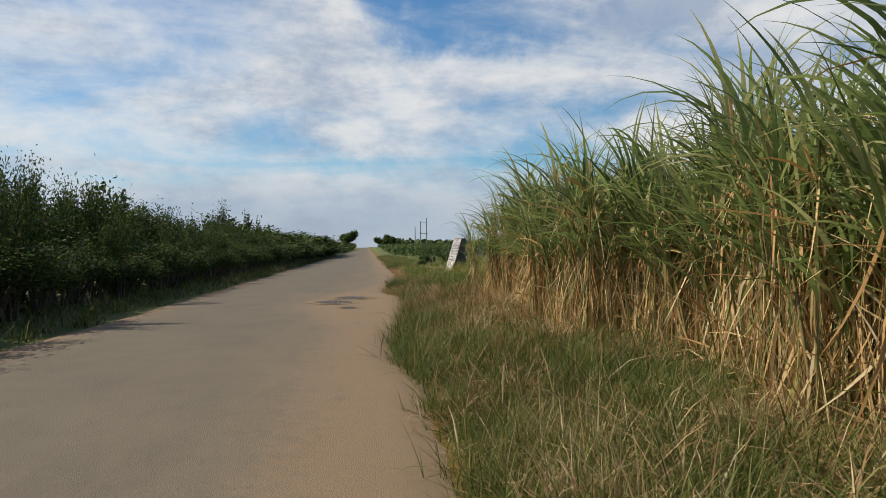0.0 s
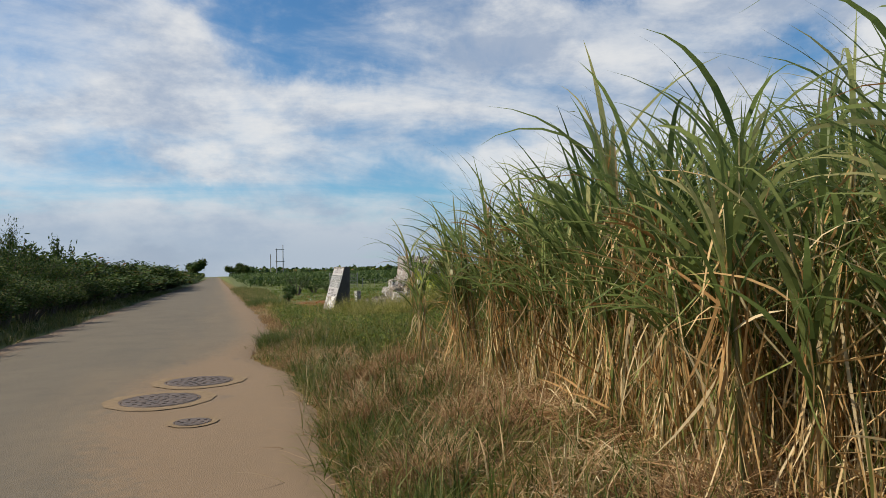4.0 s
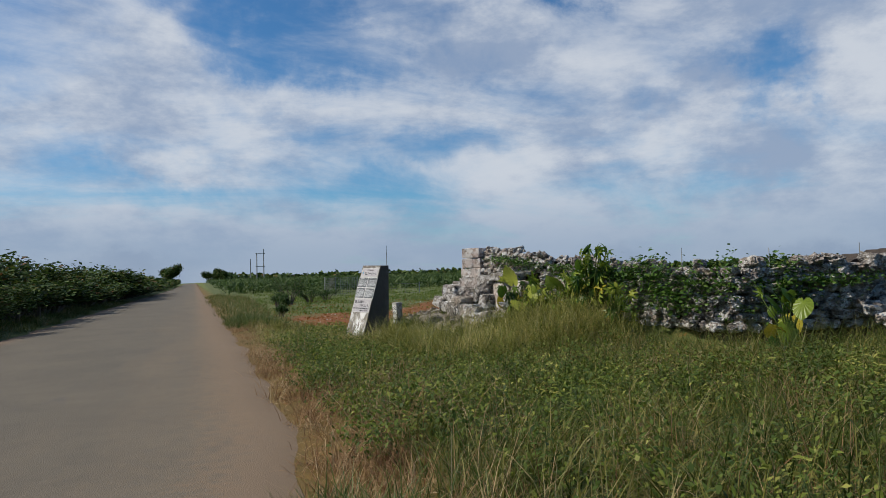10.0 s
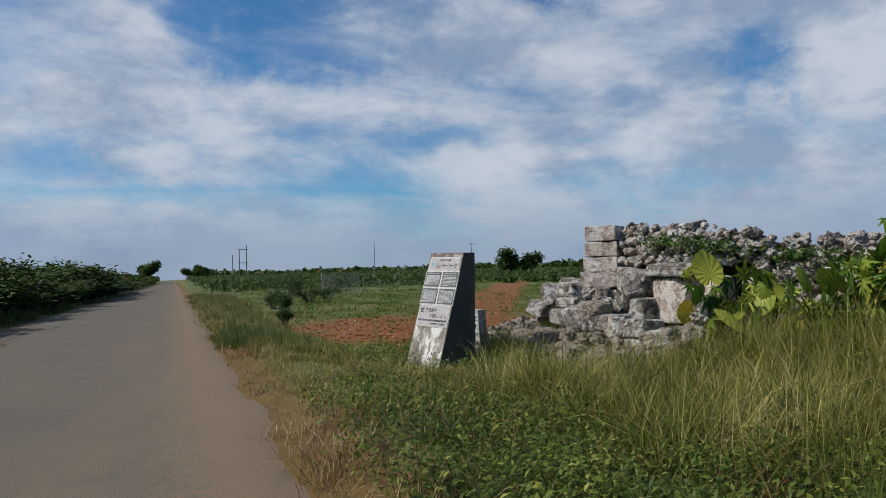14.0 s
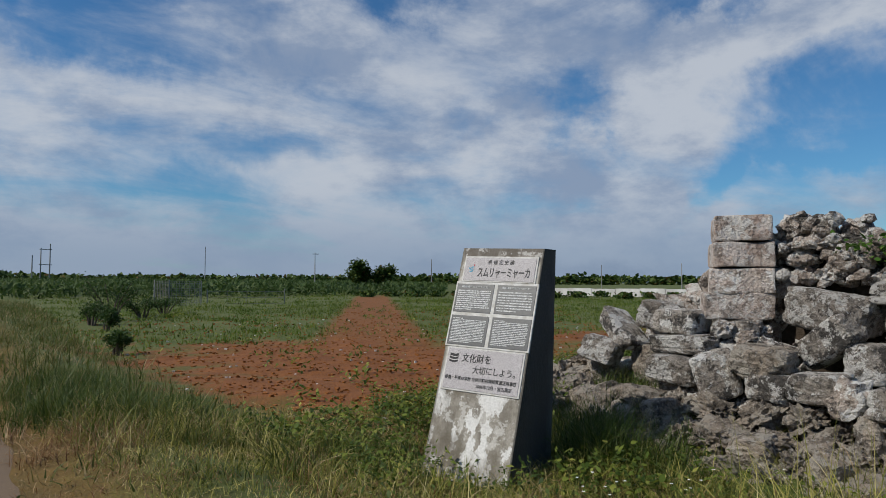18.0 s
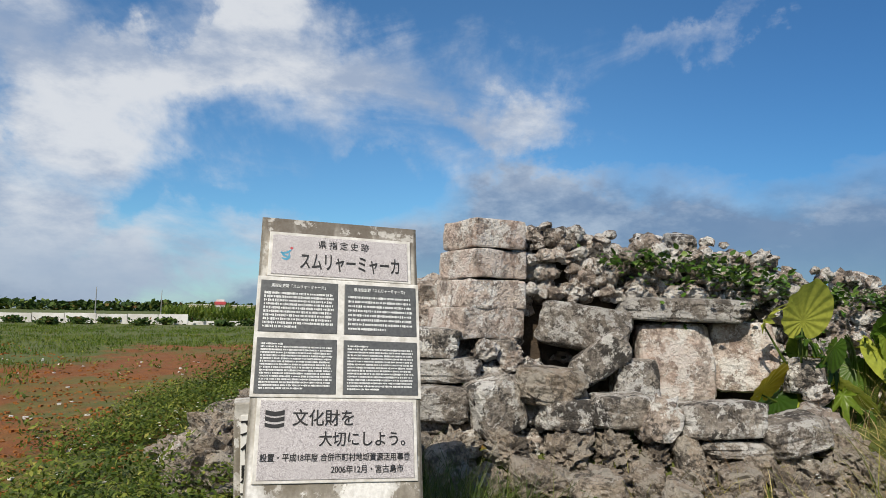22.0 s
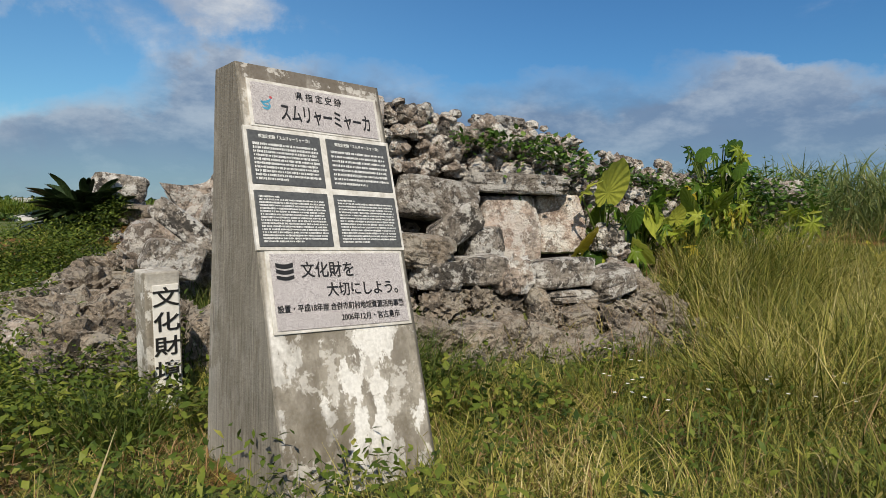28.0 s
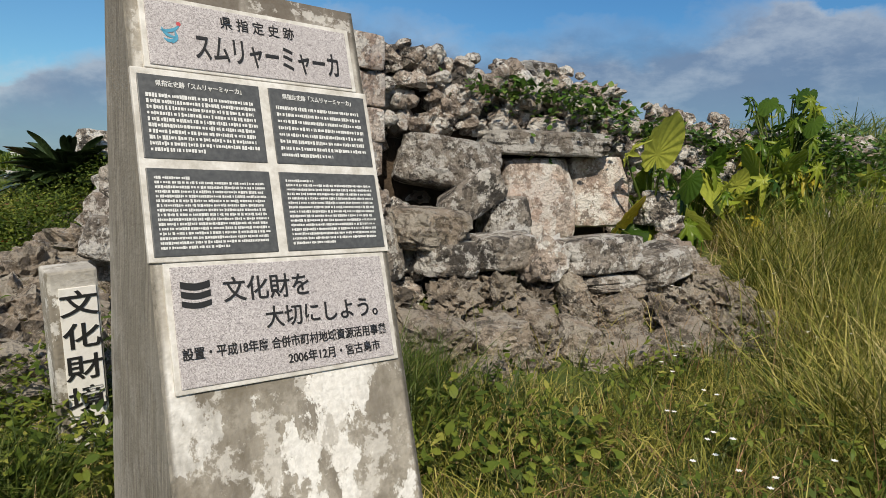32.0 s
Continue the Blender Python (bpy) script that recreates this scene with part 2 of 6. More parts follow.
# ---------------------------------------------------------------- materials
class Mat:
    """A small builder for procedural materials."""

    def __init__(self, name, rough=0.85, metal=0.0):
        self.m = bpy.data.materials.new(name)
        self.m.use_nodes = True
        self.nt = self.m.node_tree
        self.b = self.nt.nodes["Principled BSDF"]
        self.b.inputs["Roughness"].default_value, self.b.inputs["Metallic"].default_value = rough, metal
        self.co = self.add("ShaderNodeTexCoord").outputs["Object"]

    def add(self, kind, **props):
        n = self.nt.nodes.new(kind)
        for k, v in props.items():
            if k == "operation":
                n.operation = v
        return n

    def put(self, sock, v):
        if hasattr(v, "node"):
            self.nt.links.new(v, sock)
        else:
            sock.default_value = v

    def math(self, op, a, b=0.0):
        n = self.add("ShaderNodeMath", operation=op)
        self.put(n.inputs[0], a), self.put(n.inputs[1], b)
        return n.outputs[0]

    def noise(self, scale, detail=4.0, rough=0.55, stretch=(1, 1, 1), off=(0, 0, 0), distort=0.0, vec=None):
        mp = self.add("ShaderNodeMapping")
        mp.inputs["Scale"].default_value, mp.inputs["Location"].default_value = stretch, off
        self.put(mp.inputs[0], vec or self.co)
        n = self.add("ShaderNodeTexNoise")
        n.inputs["Scale"].default_value, n.inputs["Detail"].default_value = scale, detail
        n.inputs["Roughness"].default_value, n.inputs["Distortion"].default_value = rough, distort
        self.put(n.inputs["Vector"], mp.outputs[0])
        return n.outputs["Fac"]

    def voronoi(self, scale, feature="F1", out="Distance"):
        n = self.add("ShaderNodeTexVoronoi")
        n.feature = feature
        n.inputs["Scale"].default_value = scale
        self.put(n.inputs["Vector"], self.co)
        return n.outputs[out]

    def ramp(self, v, a, b, lo=0.0, hi=1.0):
        n = self.add("ShaderNodeMapRange")
        for i, q in enumerate((v, a, b, lo, hi)):
            self.put(n.inputs[i], q)
        return n.outputs[0]

    def mix(self, f, a, b):
        n = self.add("ShaderNodeMixRGB")
        self.put(n.inputs[0], f)
        for i, c in ((1, a), (2, b)):
            self.put(n.inputs[i], c if hasattr(c, "node") else (*c, 1))
        return n.outputs[0]

    def stops(self, v, *cols):
        n = self.add("ShaderNodeValToRGB")
        el = n.color_ramp.elements
        while len(el) < len(cols):
            el.new(0.5)
        for e, (p, c) in zip(el, cols):
            e.position, e.color = p, (*c, 1)
        self.put(n.inputs[0], v)
        return n.outputs[0]

    def island(self):
        return self.add("ShaderNodeNewGeometry").outputs["Random Per Island"]

    def each(self):
        return self.add("ShaderNodeObjectInfo").outputs["Random"]

    def xyz(self):
        n = self.add("ShaderNodeSeparateXYZ")
        self.put(n.inputs[0], self.co)
        return n.outputs

    def bump(self, height, strength, dist=0.02):
        n = self.add("ShaderNodeBump")
        n.inputs["Strength"].default_value, n.inputs["Distance"].default_value = strength, dist
        self.put(n.inputs["Height"], height)
        self.put(self.b.inputs["Normal"], n.outputs[0])
        return self

    def colour(self, c):
        self.put(self.b.inputs["Base Color"], c if hasattr(c, "node") else (*c, 1))
        return self

    def leafy(self, c, passing=0.35):
        """Thin leaves that let part of the light through."""
        self.colour(c)
        tr = self.add("ShaderNodeBsdfTranslucent")
        self.put(tr.inputs[0], c)
        mixer = self.add("ShaderNodeMixShader")
        mixer.inputs[0].default_value = passing
        self.put(mixer.inputs[1], self.b.outputs[0]), self.put(mixer.inputs[2], tr.outputs[0])
        self.put(self.nt.nodes["Material Output"].inputs[0], mixer.outputs[0])
        return self


def leaf_mat(name, cols, passing=0.35, rough=0.5, patch=None, single=False):
    k = Mat(name, rough)
    v = k.each() if single else k.island()
    if patch:
        v = k.math("ADD", k.math("MULTIPLY", v, 0.72), k.ramp(k.noise(patch, 3), 0.33, 0.67, -0.14, 0.38))
    c = k.stops(v, *cols)
    k.b.inputs["Specular IOR Level"].default_value = 0.22
    fine = k.noise(30, 2)
    return k.leafy(k.mix(k.ramp(fine, 0.3, 0.7, 0.0, 0.25), c, tuple(0.55 * q for q in cols[0][1])), passing).m


def make_materials():
    M = {}
    # asphalt with sand washed over one side
    k = Mat("asphalt", 0.9)
    x, y, z = k.xyz()
    fine, mid, big = k.noise(160, 3), k.noise(9, 4), k.noise(0.7, 4)
    grain = k.voronoi(120)
    base = k.mix(k.ramp(grain, 0.1, 0.7), (0.076, 0.065, 0.048), (0.148, 0.127, 0.095))
    base = k.mix(k.ramp(big, 0.35, 0.7, 0, 0.6), base, (0.165, 0.138, 0.10))
    base = k.mix(k.ramp(k.noise(1.7, 10, 0.78, off=(4, 4, 0)), 0.46, 0.62, 0, 0.3), base, (0.082, 0.074, 0.060))
    track = k.noise(1.1, 5, 0.6, (1, 0.16, 1), (0, 3, 0))
    edge = k.math("SUBTRACT", x, k.ramp(y, 14.5, 19.0, 0.0, 0.8))
    edge = k.math("SUBTRACT", edge, k.ramp(y, 10.0, 15.0, 0.0, 0.2))
    edge = k.math("ADD", edge, k.math("MULTIPLY", k.ramp(y, 6.0, 9.5, 0.0, 0.7), k.ramp(y, 15.0, 12.5, 0.0, 1.0)))
    sandy = k.ramp(k.math("ADD", edge, k.ramp(track, 0.25, 0.75, -1.2, 0.9)), -1.5, 1.3)
    speck = k.ramp(k.noise(5.5, 8, 0.75, off=(1, 7, 0)), 0.36, 0.62, 0.35, 1.0)
    base = k.mix(k.math("MULTIPLY", k.math("MULTIPLY", sandy, 0.62), speck), base, (0.27, 0.188, 0.11))
    rim = k.ramp(k.math("ADD", edge, k.ramp(mid, 0.3, 0.7, -0.25, 0.25)), -0.15, 0.35)
    base = k.mix(k.math("MULTIPLY", rim, 0.7), base, (0.235, 0.158, 0.095))
    k.b.inputs["Specular IOR Level"].default_value = 0.25
    sandy_left = k.ramp(k.math("ADD", x, k.ramp(mid, 0.3, 0.7, -0.3, 0.3)), -3.2, -3.9)
    base = k.mix(k.math("MULTIPLY", sandy_left, 0.7), base, (0.27, 0.16, 0.095))
    stain = k.ramp(k.noise(1.3, 3, 0.5, (1.2, 0.6, 1), (5, 1, 0)), 0.66, 0.72, 0, 0.35)
    base = k.mix(stain, base, (0.09, 0.085, 0.085))
    k.colour(k.mix(k.ramp(fine, 0.35, 0.65, 0, 0.3), base, (0.09, 0.08, 0.07)))
    M["asphalt"] = k.bump(k.math("ADD", grain, k.math("MULTIPLY", fine, 0.6)), 0.45, 0.006).m
    # earth and thin turf
    k = Mat("ground", 0.95)
    x, y, z = k.xyz()
    big, mid, fine = k.noise(0.45, 5, 0.6), k.noise(3.5, 5, 0.6), k.noise(40, 4)
    turf = k.mix(k.ramp(mid, 0.3, 0.7), (0.055, 0.082, 0.013), (0.105, 0.115, 0.022))
    soil = k.mix(k.ramp(mid, 0.3, 0.75), (0.15, 0.049, 0.008), (0.265, 0.092, 0.014))
    soil = k.mix(k.ramp(fine, 0.45, 0.7, 0, 0.5), soil, (0.07, 0.02, 0.006))
    wob = k.ramp(big, 0.3, 0.7, -3.0, 3.0)
    ploughed = k.math("MULTIPLY", k.ramp(k.math("ADD", y, wob), 33.2, 34.6), k.ramp(k.math("ADD", y, k.math("MULTIPLY", wob, 4)), 62, 50))
    ploughed = k.math("MULTIPLY", ploughed, k.ramp(k.math("ADD", x, wob), 3.0, 5.0))
    dist = k.math("SQRT", k.math("ADD", k.math("POWER", k.math("SUBTRACT", x, 1.8), 2.0), k.math("POWER", k.math("SUBTRACT", y, 28.5), 2.0)))
    path = k.ramp(k.math("ABSOLUTE", k.math("SUBTRACT", k.math("SUBTRACT", x, 6.0), k.math("MULTIPLY", k.math("SUBTRACT", y, 34.0), 0.58))), 2.2, 1.5)
    ploughed = k.math("MULTIPLY", ploughed, k.math("MAXIMUM", k.ramp(k.math("SUBTRACT", k.math("ADD", dist, wob), k.ramp(k.math("SUBTRACT", x, k.math("MULTIPLY", k.math("SUBTRACT", y, 28.5), 1.2)), 0.0, 8.0, 0.0, 14.0)), 17.5, 15.5), k.math("MULTIPLY", path, 0.9)))
    trail = k.math("MULTIPLY", path, k.math("MULTIPLY", k.ramp(y, 33.5, 35.5), k.ramp(y, 100, 80)))
    weeds = k.ramp(k.noise(0.22, 5, 0.62, (0.7, 1.6, 1), (2, 9, 0)), 0.5, 0.58)
    ploughed = k.math("MULTIPLY", ploughed, k.math("SUBTRACT", 1.0, k.math("MULTIPLY", weeds, 0.75)))
    ploughed = k.math("MAXIMUM", ploughed, k.math("MULTIPLY", trail, 0.92))
    bare = k.ramp(mid, 0.62, 0.72, 0, 0.8)
    near_cane = k.math("MULTIPLY", k.ramp(x, 2.2, 3.2), k.ramp(k.math("ADD", y, wob), 15, 12))
    strip = k.math("MULTIPLY", k.ramp(k.math("ADD", x, k.ramp(mid, 0.3, 0.7, -0.3, 0.3)), 3.0, 2.2), k.ramp(x, 0.9, 1.1))
    ploughed = k.math("MAXIMUM", ploughed, k.math("MULTIPLY", strip, 0.5))
    red = k.math("MAXIMUM", ploughed, k.math("MAXIMUM", k.math("MULTIPLY", near_cane, 0.8), k.math("MULTIPLY", bare, k.ramp(y, 200, 60))))
    k.colour(k.mix(red, turf, soil))
    M["ground"] = k.bump(k.math("ADD", mid, k.math("MULTIPLY", fine, 0.4)), 0.8, 0.05).m
    # limestone of the ruin
    for name, lo, hi, dark in (("coral_stone", (0.25, 0.21, 0.172), (0.52, 0.47, 0.41), 0.92), ("rubble_stone", (0.36, 0.285, 0.23), (0.66, 0.565, 0.485), 0.8), ("cut_stone", (0.47, 0.385, 0.325), (0.74, 0.65, 0.575), 0.42), ("brown_stone", (0.25, 0.200, 0.150), (0.50, 0.42, 0.335), 0.75)):
        k = Mat(name, 0.92)
        k.co = k.add("ShaderNodeNewGeometry").outputs["Position"]
        r = k.each()
        big, mid, fine = k.noise(3.2, 5, 0.65, off=(1, 2, 3)), k.noise(11, 6, 0.72), k.noise(60, 4, 0.7)
        pits = k.voronoi(34)
        c = k.mix(k.ramp(big, 0.3, 0.7), lo, hi)
        c = k.mix(k.ramp(mid, 0.48, 0.58, 0.0, 0.8), c, tuple(0.30 * q for q in lo))
        c = k.mix(k.ramp(k.noise(26, 6, 0.75, off=(2, 6, 3)), 0.56, 0.62, 0, 0.5), c, (0.75, 0.72, 0.67))
        c = k.mix(k.ramp(k.noise(3.9, 8, 0.76, off=(7, 1, 4)), 0.525, 0.56, 0, dark), c, (0.035, 0.033, 0.031))
        c = k.mix(k.ramp(k.noise(4.6, 8, 0.76, off=(3, 8, 1)), 0.505, 0.535, 0, 0.9), c, (0.78, 0.76, 0.72) if name != "brown_stone" else (0.42, 0.38, 0.32))
        c = k.mix(k.ramp(r, 0.0, 1.0, 0.0, 0.45), c, tuple((0.5 if name != "brown_stone" else 0.8) * q for q in lo))
        if name == "cut_stone":
            c = k.mix(k.ramp(k.noise(3.5, 4, off=(4, 4, 9)), 0.45, 0.7, 0, 0.45), c, (0.42, 0.25, 0.18))
        k.colour(c)
        M[name] = k.bump(k.math("ADD", k.math("MULTIPLY", mid, 1.2), k.math("ADD", k.math("MULTIPLY", fine, 0.4), k.math("MULTIPLY", pits, 0.3))), 1.0, 0.065 if name != "cut_stone" else 0.03).m
    # the stele
    k = Mat("weathered_concrete", 0.9)
    x, y, z = k.xyz()
    fine, blot = k.noise(60, 4), k.noise(4.5, 6, 0.68)
    runs = k.noise(9, 5, 0.62, (1, 1, 0.09))
    c = k.mix(k.ramp(blot, 0.3, 0.72), (0.24, 0.212, 0.165), (0.47, 0.44, 0.385))
    c = k.mix(k.ramp(runs, 0.44, 0.62, 0, 0.75), c, (0.15, 0.13, 0.105))
    c = k.mix(k.ramp(k.noise(16, 7, 0.72), 0.5, 0.62, 0, 0.65), c, (0.17, 0.15, 0.115))
    white = k.ramp(k.noise(3.0, 9, 0.70, (1, 1, 0.55), (2.3, 5, 3)), 0.485, 0.50)
    low = k.ramp(z, 0.62, 0.50)
    c = k.mix(k.math("MULTIPLY", white, k.ramp(low, 0, 1, 0.2, 1.0)), c, (0.74, 0.73, 0.70))
    top = k.ramp(k.math("ADD", z, k.ramp(runs, 0.3, 0.7, -0.14, 0.14)), 1.44, 1.60)
    c = k.mix(k.math("MULTIPLY", top, 0.88), c, (0.115, 0.095, 0.075))
    c = k.mix(k.math("MULTIPLY", k.ramp(k.noise(2.6, 5, 0.7, (1, 1, 0.6), (9, 2, 2)), 0.45, 0.62), k.math("MULTIPLY", low, 0.85)), c, (0.12, 0.10, 0.07))
    chip = k.ramp(k.noise(7.5, 6, 0.7, off=(6, 2, 5)), 0.55, 0.585)
    c = k.mix(k.math("MULTIPLY", chip, 0.55), c, (0.68, 0.66, 0.62))
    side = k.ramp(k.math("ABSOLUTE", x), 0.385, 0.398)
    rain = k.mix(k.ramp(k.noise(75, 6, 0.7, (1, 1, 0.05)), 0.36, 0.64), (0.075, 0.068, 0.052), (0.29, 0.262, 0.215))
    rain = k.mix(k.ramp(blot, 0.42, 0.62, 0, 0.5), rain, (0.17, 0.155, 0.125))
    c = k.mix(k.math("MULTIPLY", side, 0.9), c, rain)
    # right side: its shade is painted in, the colour going nearly black
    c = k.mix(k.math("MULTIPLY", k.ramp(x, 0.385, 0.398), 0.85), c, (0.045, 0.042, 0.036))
    k.colour(k.mix(k.ramp(fine, 0.4, 0.65, 0, 0.25), c, (0.2, 0.19, 0.17)))
    M["concrete"] = k.bump(k.math("ADD", fine, k.math("MULTIPLY", blot, 1.5)), 0.45, 0.008).m
    k = Mat("mortar", 0.9)
    k.colour(k.mix(k.ramp(k.noise(14, 5, 0.7), 0.35, 0.65), (0.45, 0.43, 0.39), (0.70, 0.69, 0.66)))
    M["mortar"] = k.bump(k.noise(60, 3), 0.4, 0.004).m
    k = Mat("granite", 0.6)
    sp = k.voronoi(330, out="Color")
    s1 = k.add("ShaderNodeSeparateColor")
    k.put(s1.inputs[0], sp)
    c = k.stops(s1.outputs[0], (0.0, (0.20, 0.185, 0.19)), (0.28, (0.36, 0.335, 0.34)), (0.65, (0.47, 0.44, 0.45)), (1.0, (0.62, 0.60, 0.60)))
    M["granite"] = k.colour(k.mix(k.ramp(k.noise(4, 4), 0.35, 0.7, 0, 0.3), c, (0.36, 0.33, 0.32))).m
    k = Mat("black_granite", 0.42)
    M["black_granite"] = k.colour(k.mix(k.ramp(k.noise(60, 4), 0.3, 0.7), (0.06, 0.063, 0.064), (0.105, 0.108, 0.108))).m
    k = Mat("white_paint", 0.7)
    M["white_paint"] = k.colour(k.mix(k.ramp(k.noise(18, 5, 0.7), 0.5, 0.7, 0, 0.35), (0.76, 0.75, 0.72), (0.42, 0.40, 0.36))).m
    k = Mat("ink", 0.6)
    M["ink"] = k.colour(k.mix(k.noise(40, 3), (0.006, 0.006, 0.007), (0.016, 0.016, 0.016))).m
    k = Mat("engraved_white", 0.7)
    M["engraved"] = k.colour(k.mix(k.noise(90, 3), (0.55, 0.56, 0.55), (0.74, 0.75, 0.74))).m
    k = Mat("blue_paint", 0.6)
    M["blue_paint"] = k.colour(k.mix(k.noise(40, 3), (0.05, 0.25, 0.38), (0.08, 0.33, 0.48))).m
    k = Mat("iron", 0.7, 0.4)
    c = k.mix(k.ramp(k.noise(12, 5, 0.7), 0.35, 0.7), (0.075, 0.062, 0.058), (0.17, 0.125, 0.10))
    M["iron"] = k.colour(c).bump(k.noise(50, 3), 0.4, 0.004).m
    k = Mat("galvanised_wire", 0.5, 0.7)
    M["wire"] = k.colour(k.mix(k.noise(10, 3), (0.22, 0.20, 0.18), (0.36, 0.34, 0.31))).m
    k = Mat("pole_concrete", 0.9)
    M["pole"] = k.colour(k.mix(k.noise(3, 4), (0.20, 0.20, 0.20), (0.30, 0.30, 0.29))).m
    k = Mat("wall_plaster", 0.9)
    M["plaster"] = k.colour(k.mix(k.ramp(k.noise(0.6, 5, 0.65), 0.35, 0.7), (0.50, 0.48, 0.45), (0.74, 0.73, 0.71))).m
    k = Mat("yellow_plaster", 0.9)
    M["yellow"] = k.colour(k.mix(k.noise(0.6, 4), (0.62, 0.53, 0.32), (0.70, 0.62, 0.42))).m
    k = Mat("red_roof", 0.8)
    M["red"] = k.colour(k.mix(k.noise(1.5, 4), (0.42, 0.05, 0.06), (0.52, 0.08, 0.09))).m
    k = Mat("dark_glass", 0.15)
    M["glass"] = k.colour(k.mix(k.noise(1, 2), (0.03, 0.035, 0.04), (0.06, 0.065, 0.07))).m
    k = Mat("bark", 0.95)
    M["bark"] = k.colour(k.mix(k.ramp(k.noise(14, 5, 0.65, (1, 1, 0.25)), 0.3, 0.7), (0.055, 0.042, 0.03), (0.15, 0.12, 0.09))).bump(k.noise(25, 4), 0.6, 0.01).m
    # dark brown that paints the shade of deep gaps between stones
    k = Mat("gap_shade", 0.98)
    M["gap_shade"] = k.colour(k.mix(k.ramp(k.noise(5, 5, 0.65), 0.3, 0.7), (0.030, 0.022, 0.015), (0.075, 0.052, 0.034))).bump(k.noise(24, 4), 0.8, 0.03).m
    k = Mat("clod", 0.95)
    M["clod"] = k.colour(k.mix(k.ramp(k.noise(6, 5, 0.65), 0.3, 0.7), (0.20, 0.068, 0.012), (0.31, 0.112, 0.02))).bump(k.noise(30, 4), 0.8, 0.02).m
    # plants
    M["turf"] = leaf_mat("verge_grass", [(0.0, (0.035, 0.06, 0.012)), (0.4, (0.11, 0.145, 0.028)), (0.7, (0.22, 0.20, 0.06)), (0.85, (0.38, 0.28, 0.13)), (1.0, (0.55, 0.45, 0.26))], 0.3, 0.55, 0.8)
    M["dry"] = leaf_mat("dry_grass", [(0.0, (0.14, 0.065, 0.028)), (0.4, (0.33, 0.19, 0.09)), (0.75, (0.53, 0.38, 0.21)), (1.0, (0.70, 0.57, 0.37))], 0.25, 0.7, 1.2)
    M["tall"] = leaf_mat("tall_grass", [(0.0, (0.04, 0.066, 0.012)), (0.3, (0.15, 0.175, 0.03)), (0.6, (0.33, 0.31, 0.065)), (0.82, (0.54, 0.46, 0.15)), (1.0, (0.68, 0.58, 0.30))], 0.26, 0.5, 1.3)
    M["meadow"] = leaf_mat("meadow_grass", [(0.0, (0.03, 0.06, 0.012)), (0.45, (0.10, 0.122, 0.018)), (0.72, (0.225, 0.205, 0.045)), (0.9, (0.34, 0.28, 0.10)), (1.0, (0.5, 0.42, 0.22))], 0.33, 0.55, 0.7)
    M["lush"] = leaf_mat("lush_grass", [(0.0, (0.036, 0.070, 0.013)), (0.6, (0.095, 0.140, 0.026)), (0.9, (0.17, 0.20, 0.05)), (1.0, (0.34, 0.28, 0.12))], 0.35, 0.45)
    M["weed"] = leaf_mat("weed_leaf", [(0.0, (0.036, 0.066, 0.012)), (0.45, (0.10, 0.15, 0.022)), (0.8, (0.22, 0.26, 0.04)), (1.0, (0.44, 0.41, 0.10))], 0.34, 0.55, 1.6)
    M["bush"] = leaf_mat("bush_leaf", [(0.0, (0.022, 0.05, 0.012)), (0.7, (0.05, 0.10, 0.02)), (1.0, (0.10, 0.15, 0.03))], 0.3, 0.5)
    M["cane_green"] = leaf_mat("cane_leaf", [(0.0, (0.10, 0.150, 0.045)), (0.4, (0.20, 0.265, 0.085)), (0.85, (0.33, 0.375, 0.14)), (1.0, (0.52, 0.47, 0.23))], 0.52, 0.42)
    M["cane_dry"] = leaf_mat("cane_straw", [(0.0, (0.30, 0.15, 0.05)), (0.3, (0.56, 0.34, 0.14)), (0.6, (0.70, 0.52, 0.27)), (0.75, (0.72, 0.60, 0.38)), (0.8, (0.24, 0.27, 0.08)), (1.0, (0.14, 0.19, 0.05))], 0.25, 0.65)
    M["hedge"] = leaf_mat("hedge_leaf", [(0.0, (0.02, 0.045, 0.010)), (0.55, (0.045, 0.088, 0.016)), (0.92, (0.13, 0.175, 0.032)), (1.0, (0.17, 0.08, 0.03))], 0.2, 0.7)
    M["vine"] = leaf_mat("vine_leaf", [(0.0, (0.04, 0.095, 0.016)), (0.6, (0.085, 0.17, 0.026)), (1.0, (0.16, 0.24, 0.05))], 0.3, 0.4)
    M["ear"] = leaf_mat("elephant_ear_leaf", [(0.0, (0.03, 0.075, 0.012)), (0.35, (0.10, 0.18, 0.02)), (0.7, (0.30, 0.37, 0.045)), (1.0, (0.54, 0.56, 0.10))], 0.38, 0.32, single=True)
    M["ear_yellow"] = leaf_mat("yellowed_leaf", [(0.0, (0.40, 0.33, 0.03)), (1.0, (0.52, 0.44, 0.05))], 0.4, 0.4)
    M["cycad"] = leaf_mat("cycad_leaf", [(0.0, (0.018, 0.034, 0.012)), (1.0, (0.05, 0.08, 0.028))], 0.15, 0.35)
    M["verge"] = leaf_mat("verge_tuft", [(0.0, (0.045, 0.078, 0.014)), (0.45, (0.105, 0.145, 0.026)), (0.75, (0.19, 0.20, 0.055)), (0.9, (0.33, 0.26, 0.11)), (1.0, (0.46, 0.37, 0.19))], 0.35, 0.5, 0.9)
    M["field"] = leaf_mat("field_grass", [(0.0, (0.065, 0.12, 0.014)), (0.5, (0.125, 0.185, 0.024)), (1.0, (0.22, 0.24, 0.04))], 0.35, 0.55, 0.25)
